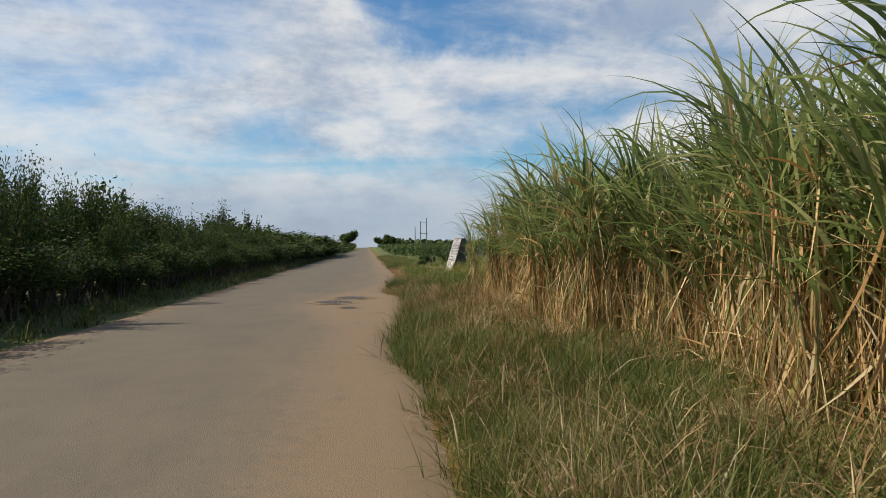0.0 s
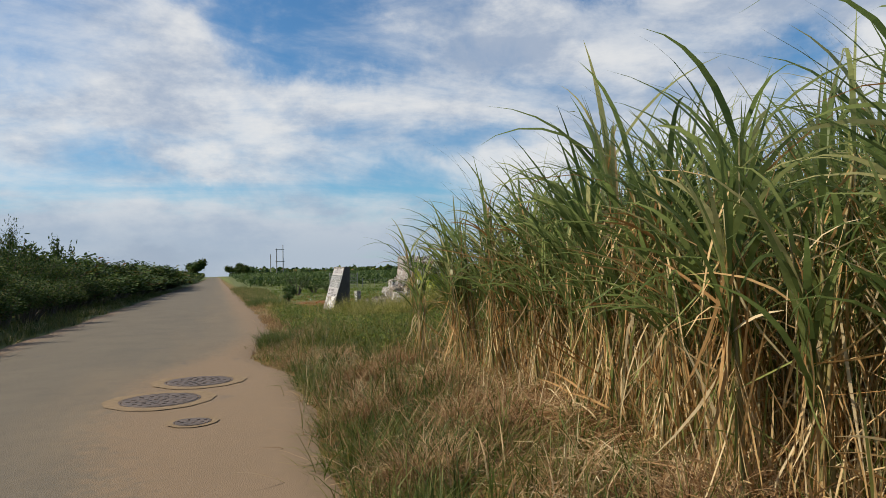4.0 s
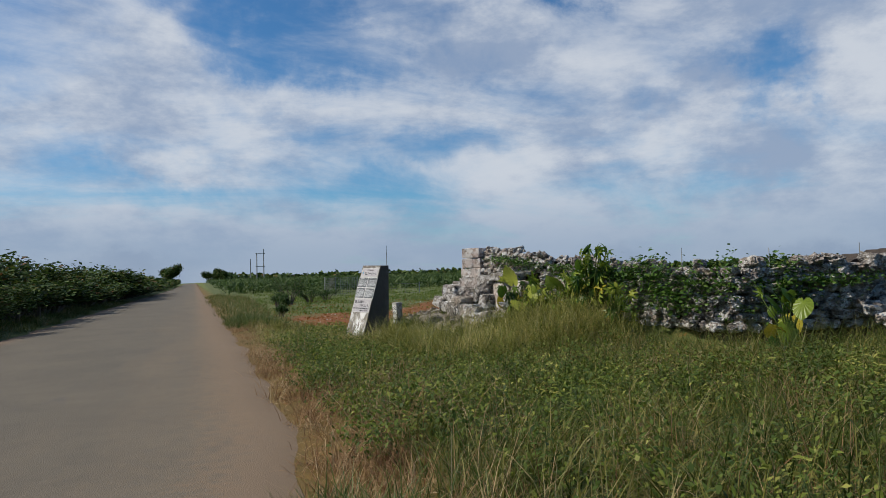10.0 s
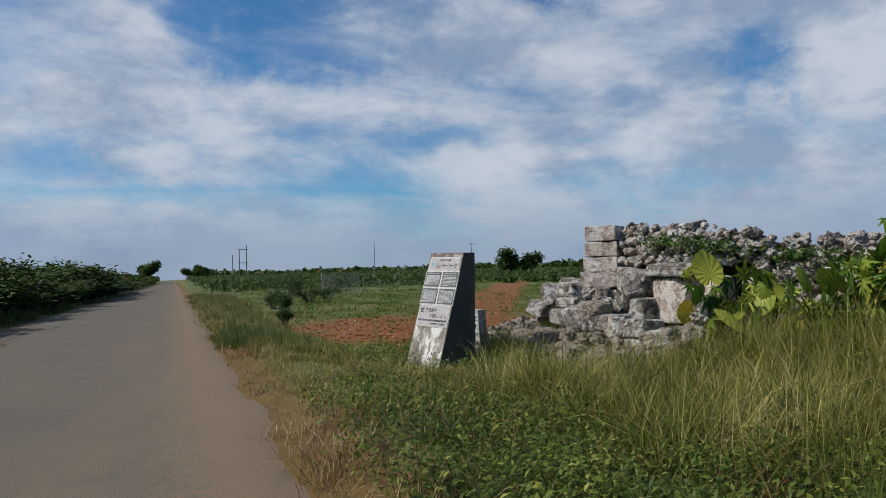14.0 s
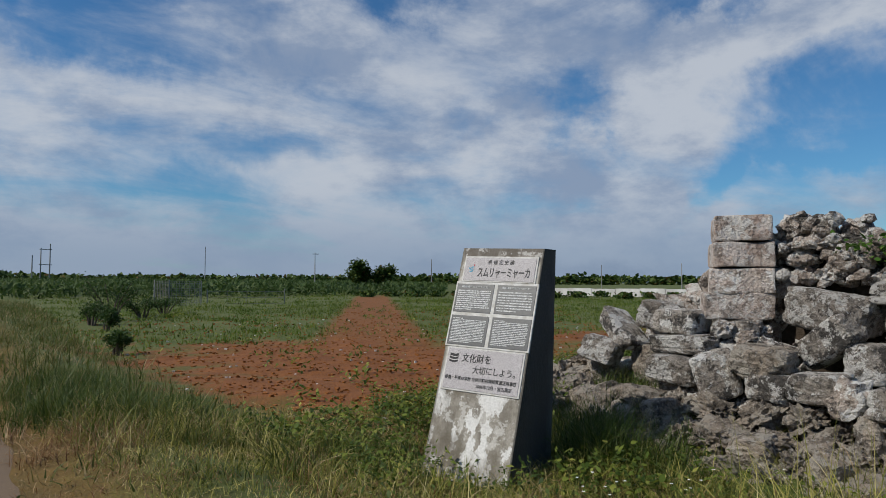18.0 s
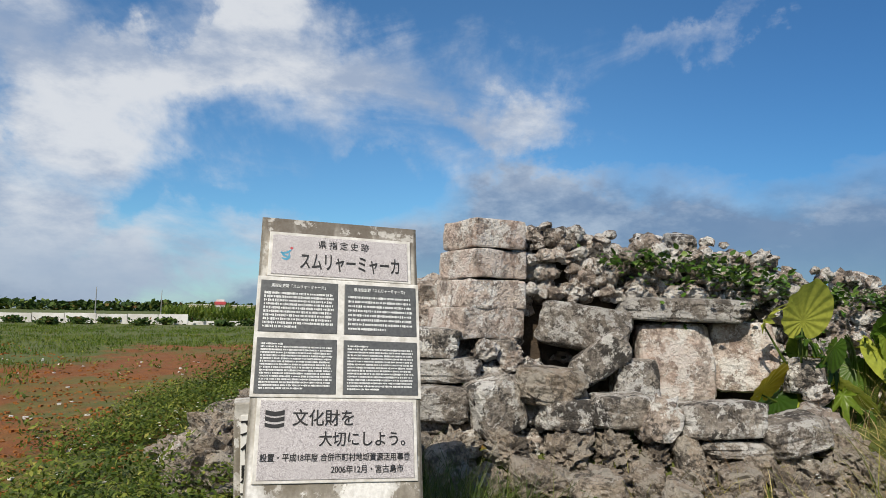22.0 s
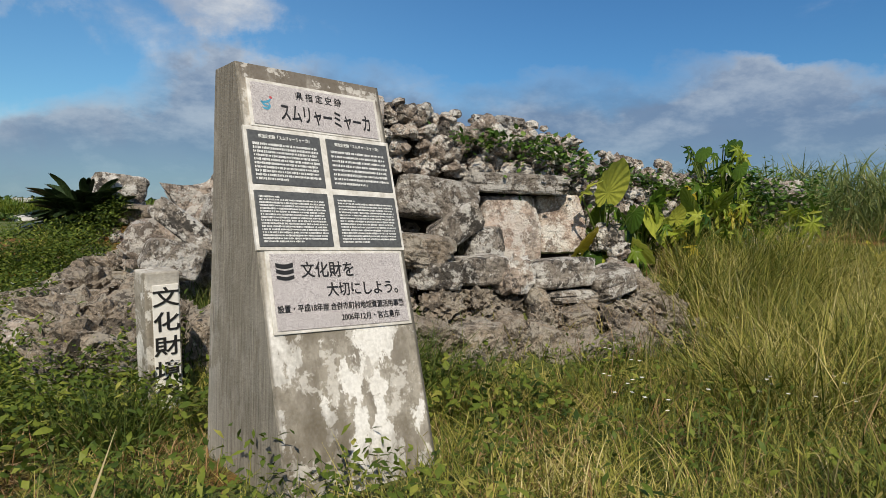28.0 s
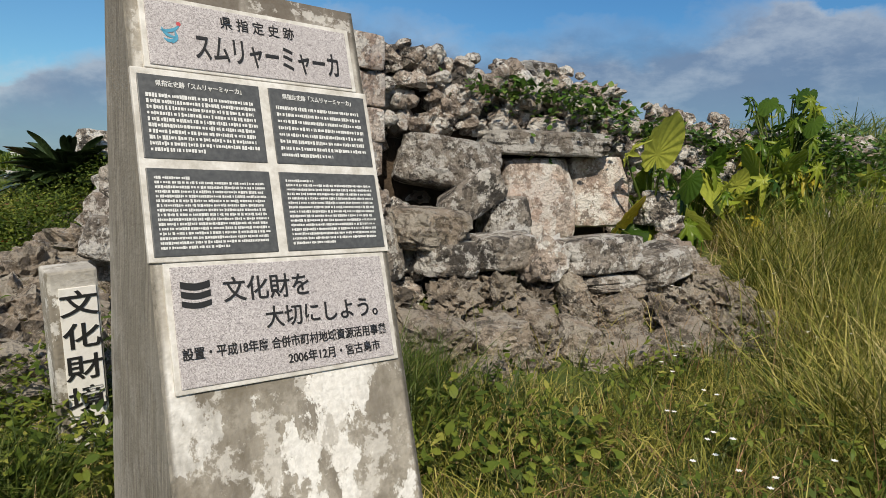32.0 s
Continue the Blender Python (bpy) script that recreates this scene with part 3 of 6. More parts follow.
    M["far_green"] = leaf_mat("far_cane_leaf", [(0.0, (0.04, 0.075, 0.02)), (0.6, (0.075, 0.125, 0.032)), (1.0, (0.14, 0.18, 0.06))], 0.3, 0.6)
    k = Mat("sandy_patch", 0.92)
    k.b.inputs["Specular IOR Level"].default_value = 0.2
    M["patch"] = k.colour(k.mix(k.ramp(k.noise(9, 5, 0.65), 0.3, 0.7), (0.17, 0.122, 0.074), (0.25, 0.18, 0.108))).bump(k.noise(140, 3), 0.3, 0.004).m
    k = Mat("cane_stalk", 0.6)
    M["stalk"] = k.colour(k.stops(k.noise(5, 4), (0.3, (0.14, 0.13, 0.04)), (0.6, (0.26, 0.20, 0.08)), (0.8, (0.13, 0.06, 0.04)))).m
    return M


M = make_materials()


# ---------------------------------------------------------------- mesh helpers
def raw_mesh(name, verts, quads, mat, smooth=False):
    """A mesh from arrays of places and of quads."""
    me = bpy.data.meshes.new(name)
    verts, quads = np.asarray(verts, np.float32), np.asarray(quads, np.int32)
    n, w = quads.shape
    me.vertices.add(len(verts))
    me.vertices.foreach_set("co", verts.ravel())
    me.loops.add(n * w)
    me.loops.foreach_set("vertex_index", quads.ravel())
    me.polygons.add(n)
    me.polygons.foreach_set("loop_start", np.arange(0, n * w, w, dtype=np.int32))
    me.polygons.foreach_set("use_smooth", np.full(n, smooth))
    me.update(calc_edges=True)
    if mat:
        me.materials.append(mat)
    return me


def bm_mesh(name, bm, mat, smooth=False):
    me = bpy.data.meshes.new(name)
    bm.normal_update()
    bm.to_mesh(me)
    bm.free()
    if mat:
        me.materials.append(mat)
    if smooth:
        me.polygons.foreach_set("use_smooth", np.ones(len(me.polygons), bool))
    return me


def part(name, data, material, parent, label=""):
    """Links a mesh or bmesh as ONE object under a thing or under a part."""
    me = data if isinstance(data, bpy.types.Mesh) else bm_mesh(name, data, material)
    ob = new(name, me)
    ob.parent = parent
    if label:
        ob["label"] = label
    return ob


def thing(name, m, label, category, group="", kind=""):
    ob = new(name)
    ob.empty_display_size = 0.1
    ob.matrix_basis = m
    return tagged(ob, label, category, group, kind)


def solid(name, me, m, label, category, group="", kind=""):
    ob = new(name, me)
    ob.matrix_basis = m
    return tagged(ob, label, category, group, kind)


def strips(base, az, length, width, rise, curl, profile, roll=None):
    """Many leaves or blades at once: quads along a bent midrib. rise: first angle above level, curl: how far it bends over, in radians."""
    base = np.asarray(base, float)
    n, segs = len(base), len(profile) - 1
    az, length, width, rise, curl = (np.broadcast_to(np.asarray(v, float), (n,)) for v in (az, length, width, rise, curl))
    out = np.stack([np.cos(az), np.sin(az), 0 * az], 1)
    side = np.stack([-np.sin(az), np.cos(az), 0 * az], 1)
    roll = np.zeros(n) if roll is None else roll
    verts = np.empty((n, segs + 1, 2, 3))
    p = base.copy()
    for k in range(segs + 1):
        e = rise - curl * k / segs
        along = out * np.cos(e)[:, None] + np.array([0, 0, 1.0]) * np.sin(e)[:, None]
        nor = np.cross(along, side)
        wide = (side * np.cos(roll)[:, None] + nor * np.sin(roll)[:, None]) * (width * profile[k] / 2)[:, None]
        verts[:, k, 0], verts[:, k, 1] = p - wide, p + wide
        p = p + along * (length / segs)[:, None]
    idx = np.arange(n * (segs + 1) * 2).reshape(n, segs + 1, 2)
    quads = np.stack([idx[:, :-1, 0], idx[:, :-1, 1], idx[:, 1:, 1], idx[:, 1:, 0]], -1).reshape(-1, 4)
    return verts.reshape(-1, 3), quads


def joined(pieces):
    vs, qs, k = [], [], 0
    for v, q in pieces:
        vs.append(v), qs.append(q + k)
        k += len(v)
    return np.concatenate(vs), np.concatenate(qs)


def tube(points, radii, sides=6):
    """A bent tapering tube along points, as a pair of arrays."""
    pts = [Vector(p) for p in points]
    vs = []
    for k, p in enumerate(pts):
        d = (pts[min(k + 1, len(pts) - 1)] - pts[max(k - 1, 0)]).normalized()
        a = d.orthogonal().normalized()
        b = d.cross(a)
        vs += [p + radii[k] * (a * math.cos(2 * math.pi * s / sides) + b * math.sin(2 * math.pi * s / sides)) for s in range(sides)]
    q = [(k * sides + s, k * sides + (s + 1) % sides, (k + 1) * sides + (s + 1) % sides, (k + 1) * sides + s) for k in range(len(pts) - 1) for s in range(sides)]
    top = len(vs) - sides
    q += [(top, top + 1, top + 2, top + 3)]
    return np.array([tuple(v) for v in vs]), np.array(q)


def box_bm(x0, x1, y0, y1, z0, z1, bevel=0.0, bm=None):
    bm = bm or bmesh.new()
    vs = [bm.verts.new(c) for c in ((x0, y0, z0), (x1, y0, z0), (x1, y1, z0), (x0, y1, z0), (x0, y0, z1), (x1, y0, z1), (x1, y1, z1), (x0, y1, z1))]
    fs = [bm.faces.new([vs[i] for i in f]) for f in ((3, 2, 1, 0), (4, 5, 6, 7), (0, 1, 5, 4), (1, 2, 6, 5), (2, 3, 7, 6), (3, 0, 4, 7))]
    if bevel:
        bmesh.ops.bevel(bm, geom=list({e for f in fs for e in f.edges}), offset=bevel, segments=2, affect="EDGES", profile=0.6)
    return bm


RNG = np.random.default_rng(7)


def scatter(n, x0, x1, y0, y1, keep=None):
    x, y = RNG.uniform(x0, x1, n), RNG.uniform(y0, y1, n)
    if keep is not None:
        ok = keep(x, y)
        x, y = x[ok], y[ok]
    return x, y


# ---------------------------------------------------------------- ground and road
def grid_mesh(name, xs, ys, zf, mat):
    X, Y = np.meshgrid(xs, ys)
    v = np.stack([X, Y, zf(X, Y)], -1).reshape(-1, 3)
    nx, ny = len(xs), len(ys)
    i = (np.arange(ny - 1)[:, None] * nx + np.arange(nx - 1)).ravel()
    return raw_mesh(name, v, np.stack([i, i + 1, i + nx + 1, i + nx], 1), mat, True)


def spread(*spans):
    """Coordinates with a spacing of their own on each span: (start, end, spacing)."""
    return np.unique(np.concatenate([np.linspace(a, b, max(2, int(abs(b - a) / d) + 1)) for a, b, d in spans]).round(4))


def build_ground():
    xs = spread((-3000, -200, 400), (-200, -12, 12), (-12, 16, 0.22), (16, 40, 0.8), (40, 200, 8), (200, 3000, 400))
    ys = spread((-3000, -200, 400), (-200, -12, 12), (-12, 48, 0.24), (48, 100, 1.5), (100, 400, 12), (400, 3000, 400))
    me = grid_mesh("ground", xs, ys, land, M["ground"])
    tagged(new("ground", me), "red earth and thin turf of farmland", "ground", kind="structure")
    rows, cols = np.concatenate([np.arange(-14, 60, 0.2), np.arange(60, 420, 3)]), 25
    lo, hi = road_left(rows), road_right(rows)
    u = np.linspace(0, 1, cols)
    X = lo[:, None] + (hi - lo)[:, None] * u
    Y = rows[:, None] + 0 * u
    Z = 0.02 - 0.035 * (2 * u - 1) ** 2 + 0.004 * wave(X, Y, 1.5, 1)
    Z = Z - 0.05 * (np.abs(2 * u - 1) > 0.999) + step(150, 420, Y) * 0.9
    i = (np.arange(len(rows) - 1)[:, None] * cols + np.arange(cols - 1)).ravel()
    me = raw_mesh("road", np.stack([X, Y, Z], -1).reshape(-1, 3), np.stack([i, i + 1, i + cols + 1, i + cols], 1), M["asphalt"], True)
    tagged(new("road", me), "worn grey asphalt farm road with sand washed over its edge", "road", kind="structure")


build_ground()


# ---------------------------------------------------------------- stones
def stone_mesh(name, seed, size, mat, crag=0.16, blocky=0.0, detail=3, pits=0.0):
    """A weathered stone of about the given size; blocky: how near to a hewn block."""
    bm = bmesh.new()
    bmesh.ops.create_icosphere(bm, subdivisions=detail, radius=1.0)
    off = Vector((seed * 7.13, seed * 3.7, seed * 1.9))
    rnd = random.Random(seed)
    # broken faces: the stone is what lies within a set of random planes
    cuts = []
    for i in range(16):
        n = Vector((rnd.gauss(0, 1), rnd.gauss(0, 1), rnd.gauss(0, 1))).normalized()
        cuts.append((n, rnd.uniform(0.72, 1.0)))
    for axis in ((1, 0, 0), (0, 1, 0), (0, 0, 1)):
        for s in (1, -1):
            n = (Vector(axis) * s + 0.25 * (1 - blocky) * Vector((rnd.uniform(-1, 1), rnd.uniform(-1, 1), rnd.uniform(-1, 1)))).normalized()
            cuts.append((n, 0.80 - 0.05 * rnd.random()))
    lim = 0.35 * blocky
    for v in bm.verts:
        d = v.co.normalized()
        r = min([1.25] + [(h + (lim if i < 16 else 0)) / d.dot(n) for i, (n, h) in enumerate(cuts) if d.dot(n) > 0.12])
        n2 = noise.noise(d * 3.2 + off * 1.3)
        n3 = noise.noise(d * 7.5 + off * 0.7)
        n4 = abs(noise.noise(d * 5.2 + off * 2.1)) + 0.6 * abs(noise.noise(d * 10.5 + off))
        p = d * r * (1.18 + crag * (0.5 * n2 + 0.45 * n3 - 0.8 * n4))
        if pits:
            hole = noise.noise(d * 4.4 + off * 1.7) + 0.5 * noise.noise(d * 9.0 + off * 0.4)
            p *= 1 - pits * min(1.0, max(0.0, hole - 0.12) * 4)
        v.co = Vector((p.x * size[0], p.y * size[1], p.z * size[2])) * 0.5
    return bm_mesh(name, bm, mat, False)


LUMPS = [stone_mesh("stone", s, (1, 1, 1), M["rubble_stone"], 0.52, 0.0) for s in range(1, 15)]
ROCKS = [stone_mesh("stone", s, (1, 1, 1), M["brown_stone"], 0.62, 0.1, 4, 0.22) for s in range(21, 27)]
CHIPS = [stone_mesh("stone", s, (1, 1, 1), M["rubble_stone"], 0.36, 0.0, 2) for s in range(71, 79)]
SLABS = [stone_mesh("stone", s, (1, 1, 1), M["coral_stone"], 0.24, 0.7) for s in range(41, 53)]


def block_mesh(name, seed, mat, n=7.0, rough=0.035, chips=3, cuts=9):
    """A hewn or split block of unit size with worn edges, broken corners and a pitted skin."""
    bm = bmesh.new()
    bmesh.ops.create_cube(bm, size=2.0)
    bmesh.ops.subdivide_edges(bm, edges=bm.edges[:], cuts=cuts, use_grid_fill=True)
    rnd = random.Random(seed)
    off = Vector((seed * 5.3, seed * 2.7, seed * 3.1))
    planes = []
    for i in range(chips):
        c = Vector((rnd.choice((-1, 1)), rnd.choice((-1, 1)), rnd.choice((-1, 1, 0.2))))
        planes.append(((c + 0.6 * Vector((rnd.uniform(-1, 1), rnd.uniform(-1, 1), rnd.uniform(-1, 1)))).normalized(), rnd.uniform(1.05, 1.3)))
    skew = Vector((rnd.uniform(-0.1, 0.1), rnd.uniform(-0.1, 0.1), 0))
    for v in bm.verts:
        p = v.co.copy()
        p /= (abs(p.x) ** n + abs(p.y) ** n + abs(p.z) ** n) ** (1 / n)
        for q, h in planes:
            over = p.dot(q) - h
            if over > 0:
                p -= q * over
        p += skew * p.z
        layer = noise.noise(Vector((p.x * 0.6, p.y * 0.6, p.z * 6)) + off)
        fine = noise.noise(p * 3.1 + off) + 0.6 * noise.noise(p * 7.3 + off)
        p *= 1 + rough * (1.2 * layer + 1.3 * fine)
        v.co = p * 0.5
    return bm_mesh(name, bm, mat, False)


BLOCKS = [block_mesh("stone", s, M["coral_stone"]) for s in range(81, 89)]
HEWN = [block_mesh("stone", s, M["cut_stone"], 10.0, 0.022, 2) for s in range(91, 95)]
SPLIT = [block_mesh("stone", s, M["brown_stone"], 5.0, 0.07, 4, 11) for s in range(95, 101)]


def ruin_stone(parent, meshes, x, y, z, sx, sy, sz, rz=0.0, rx=0.0, ry=0.0, name="stone", label=""):
    ob = new(name, random.choice(meshes))
    ob.parent = parent
    ob.matrix_basis = pose(x, y, z, rx, ry, rz) @ Matrix.Diagonal((sx, sy, sz, 1))
    if label:
        ob["label"] = label
    return ob


def build_stele():
    """Leaning slab with a sloping front, granite plates and black panels let into it."""
    turn = math.degrees(math.atan2(-0.74, 0.29))
    st = thing("stone_monument", pose(5.425, 30.82, 0.0, 0, 0, turn) @ Matrix.Translation((0, 0, 1.6)) @ pose(0, 0, 0, 0, 1.8, 0) @ Matrix.Translation((0, 0, -1.6)), "weathered concrete monument with granite plates and black text panels", "monument")
    H, W, k = 1.675, 0.405, 0.319
    bm = bmesh.new()
    rows = []
    for z in np.linspace(-0.42, H, 14):
        yf = (z - H) * k
        rows.append([bm.verts.new(c) for c in ((-W, yf, z), (W, yf, z), (W - 0.01, 0.265, z), (-W + 0.01, 0.265, z))])
    for a, b in zip(rows, rows[1:]):
        for i in range(4):
            bm.faces.new((a[i], a[(i + 1) % 4], b[(i + 1) % 4], b[i]))
    bm.faces.new(rows[-1]), bm.faces.new(rows[0][::-1])
    sharp = [e for e in bm.edges if len(e.link_faces) == 2 and e.calc_face_angle(0) > 0.5]
    bmesh.ops.bevel(bm, geom=sharp, offset=0.012, segments=2, affect="EDGES")
    for v in bm.verts:
        v.co += Vector((noise.noise(v.co * 6), noise.noise(v.co * 6 + Vector((9, 0, 0))), 0)) * 0.004
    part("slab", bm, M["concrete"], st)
    slope = math.degrees(math.atan(k))
    # plates are laid out in the plane of the front: across, and down from its top edge
    face = pose(0, -0.0095, H - 0.03, 90 - slope, 0, 0) @ Matrix.Diagonal((1.02, 1.03, 1, 1))

    def plate(name, u0, u1, s0, s1, mat, out, label="", bevel=0.003):
        bm = box_bm(u0, u1, -s1, -s0, -0.01, out, bevel)
        bm.transform(face)
        return part(name, bm, mat, st, label)

    def words(body, u, s, size, parent, mat, out, bold=0.0, align="LEFT", squeeze=1.0):
        cu = bpy.data.curves.new("inscription", "FONT")
        cu.body, cu.size, cu.align_x, cu.extrude, cu.offset = body, size, align, 0.0012, bold
        tmp = bpy.data.objects.new("inscription", cu)
        scene.collection.objects.link(tmp)
        me = bpy.data.meshes.new_from_object(tmp.evaluated_get(bpy.context.evaluated_depsgraph_get()))
        bpy.data.objects.remove(tmp)
        me.materials.clear()
        me.materials.append(mat)
        me.transform(face @ pose(u, -s, out) @ Matrix.Diagonal((squeeze, 1, 1, 1)))
        part("inscription", me, mat, parent)

    # mortar beds round the panels
    plate("mortar_bed", -0.40, 0.40, 0.285, 0.865, M["mortar"], 0.009, "pale mortar bed")
    plate("mortar_bed", -0.358, 0.362, 0.047, 0.282, M["mortar"], 0.008)
    plate("mortar_bed", -0.365, 0.375, 0.868, 1.236, M["mortar"], 0.008)
    title = plate("title_plate", -0.342, 0.345, 0.062, 0.272, M["granite"], 0.012, "speckled grey granite plate")
    foot = plate("notice_plate", -0.348, 0.358, 0.880, 1.222, M["granite"], 0.012, "speckled grey granite plate")
    words("県 指 定 史 跡", 0.012, 0.120, 0.046, title, M["ink"], 0.0132, 0.0002, "CENTER", 0.92)
    words("スムリャーミャーカ", 0.050, 0.232, 0.098, title, M["ink"], 0.0132, 0.0013, "CENTER", 0.585)
    words("文化財を", -0.205, 0.985, 0.078, foot, M["ink"], 0.0132, 0.0008, "LEFT", 0.92)
    words("大切にしよう。", -0.085, 1.075, 0.070, foot, M["ink"], 0.0132, 0.0008, "LEFT", 0.90)
    words("設置・平成18年度 合併市町村地域資源活用事業", 0.0, 1.142, 0.037, foot, M["ink"], 0.0132, 0.0005, "CENTER", 0.86)
    words("2006年12月・宮古島市", 0.14, 1.194, 0.037, foot, M["ink"], 0.0132, 0.0005, "CENTER", 0.90)
    # emblem of three wavy bars, and a small blue bird-like mark
    for j in range(3):
        pts = [Vector((-0.325 + 0.085 * q / 8, -(0.932 + 0.026 * j) - 0.008 * math.sin(math.pi * q / 8), 0)) for q in range(9)]
        bm = bmesh.new()
        top = [bm.verts.new(p + Vector((0, 0.010 - 0.002 * j, 0.0136))) for p in pts]
        low = [bm.verts.new(p + Vector((0, -0.0105, 0.0136))) for p in pts]
        for q in range(8):
            bm.faces.new((low[q], low[q + 1], top[q + 1], top[q]))
        bm.transform(face)
        part("emblem_bar", bm, M["ink"], foot)
    bm = bmesh.new()
    for cx, cy, l, a in ((-0.272, -0.158, 0.062, 0.35), (-0.285, -0.172, 0.050, -0.6), (-0.258, -0.180, 0.045, 1.3), (-0.278, -0.192, 0.035, 0.1)):
        ring = []
        for q in range(12):
            th = 2 * math.pi * q / 12
            ex, ey = l / 2 * math.cos(th), 0.0055 * math.sin(th) + 0.010 * math.cos(th) ** 2
            ring.append(bm.verts.new((cx + ex * math.cos(a) - ey * math.sin(a), cy + ex * math.sin(a) + ey * math.cos(a), 0.0136)))
        bm.faces.new(ring)
    bm.transform(face)
    part("blue_mark", bm, M["blue_paint"], title, "small blue painted mark")
    bm = bmesh.new()
    bmesh.ops.create_circle(bm, cap_ends=True, segments=10, radius=0.007, matrix=Matrix.Translation((-0.248, -0.133, 0.0136)))
    bm.transform(face)
    part("red_mark", bm, M["red"], title)
    # four black panels with lines of small white writing
    rnd = random.Random(5)
    for u0, u1, s0, s1, head, lines, words_like in (
        (-0.385, -0.012, 0.305, 0.562, "県指定史跡「スムリャーミャーカ」", 10, False), (0.020, 0.385, 0.305, 0.562, "県指定史跡「スムリャーミャーカ」", 8, False),
        (-0.385, -0.012, 0.590, 0.850, "", 16, True), (0.020, 0.385, 0.590, 0.850, "", 15, True)):
        pan = plate("text_panel", u0, u1, s0, s1, M["black_granite"], 0.012, "black stone panel with white writing")
        if head:
            words(head, (u0 + u1) / 2, s0 + 0.034, 0.020, pan, M["engraved"], 0.0130, 0.0003, "CENTER", 0.85)
        bm = bmesh.new()
        y0 = s0 + (0.055 if head else 0.022)
        pitch = (s1 - 0.018 - y0) / lines
        for i in range(lines):
            y = y0 + pitch * (i + 0.5)
            u, end = u0 + 0.020, u1 - 0.02 - (rnd.uniform(0.1, 0.2) if i == lines - 1 else rnd.uniform(0, 0.012))
            if words_like and i == 0:
                end = u0 + 0.12
            while u < end:
                w = rnd.uniform(0.003, 0.0075) if words_like else rnd.uniform(0.0035, 0.0085)
                h = (0.0043 if words_like else 0.0062) * rnd.uniform(0.6, 1.1)
                w = min(w, end - u)
                if w > 0.002:
                    bm.faces.new([bm.verts.new(c) for c in ((u, -y - h, 0.0131), (u + w, -y - h, 0.0131), (u + w, -y + h, 0.0131), (u, -y + h, 0.0131))])
                u += w + (rnd.choice((0.0012, 0.0012, 0.0012, 0.0042)) if words_like else rnd.choice((0.0016, 0.0016, 0.0024, 0.005)))
        bm.transform(face)
        part("lines_of_writing", bm, M["engraved"], pan)
    return st


build_stele()


def build_post():
    """White-painted boundary post with black lettering on its front."""
    po = thing("boundary_post", pose(6.37, 31.62, 0.0, 2, -2, -68) @ Matrix.Diagonal((1.3, 1.3, 1, 1)), "square concrete boundary post with white face and black lettering", "post")
    part("post_body", box_bm(-0.08, 0.08, -0.08, 0.08, -0.4, 0.62, 0.012), M["concrete"], po)
    face = part("white_face", box_bm(-0.048, 0.070, -0.085, -0.078, -0.3, 0.54, 0.002), M["white_paint"], po, "white painted face")
    for i, ch in enumerate("文化財境界"):
        cu = bpy.data.curves.new("letter", "FONT")
        cu.body, cu.size, cu.align_x, cu.extrude, cu.offset = ch, 0.125, "CENTER", 0.001, 0.0015
        tmp = bpy.data.objects.new("letter", cu)
        scene.collection.objects.link(tmp)
        me = bpy.data.meshes.new_from_object(tmp.evaluated_get(bpy.context.evaluated_depsgraph_get()))
        bpy.data.objects.remove(tmp)
        me.materials.clear()
        me.materials.append(M["ink"])
        me.transform(pose(0.011, -0.0872, 0.42 - 0.150 * i, 90, 0, 0))
        part("letter", me, M["ink"], face)
    p2 = thing("boundary_post", pose(9.5, 19.1, 0.0, 0, 5, -60), "short white boundary post with dark speckles standing in grass", "post")
    part("post_body", box_bm(-0.075, 0.075, -0.075, 0.075, -0.1, 0.46, 0.012), M["white_paint"], p2)
    bm = bmesh.new()
    rnd = random.Random(3)
    for i in range(16):
        x, z, r = rnd.uniform(-0.05, 0.05), rnd.uniform(0.12, 0.43), rnd.uniform(0.006, 0.013)
        bm.faces.new([bm.verts.new((x + r * math.cos(a), -0.0765, z + r * math.sin(a))) for a in (0.3, 1.6, 2.8, 4.2, 5.3)])
    tagged(part("lettering", bm, M["ink"], p2), kind="stuff")


build_post()


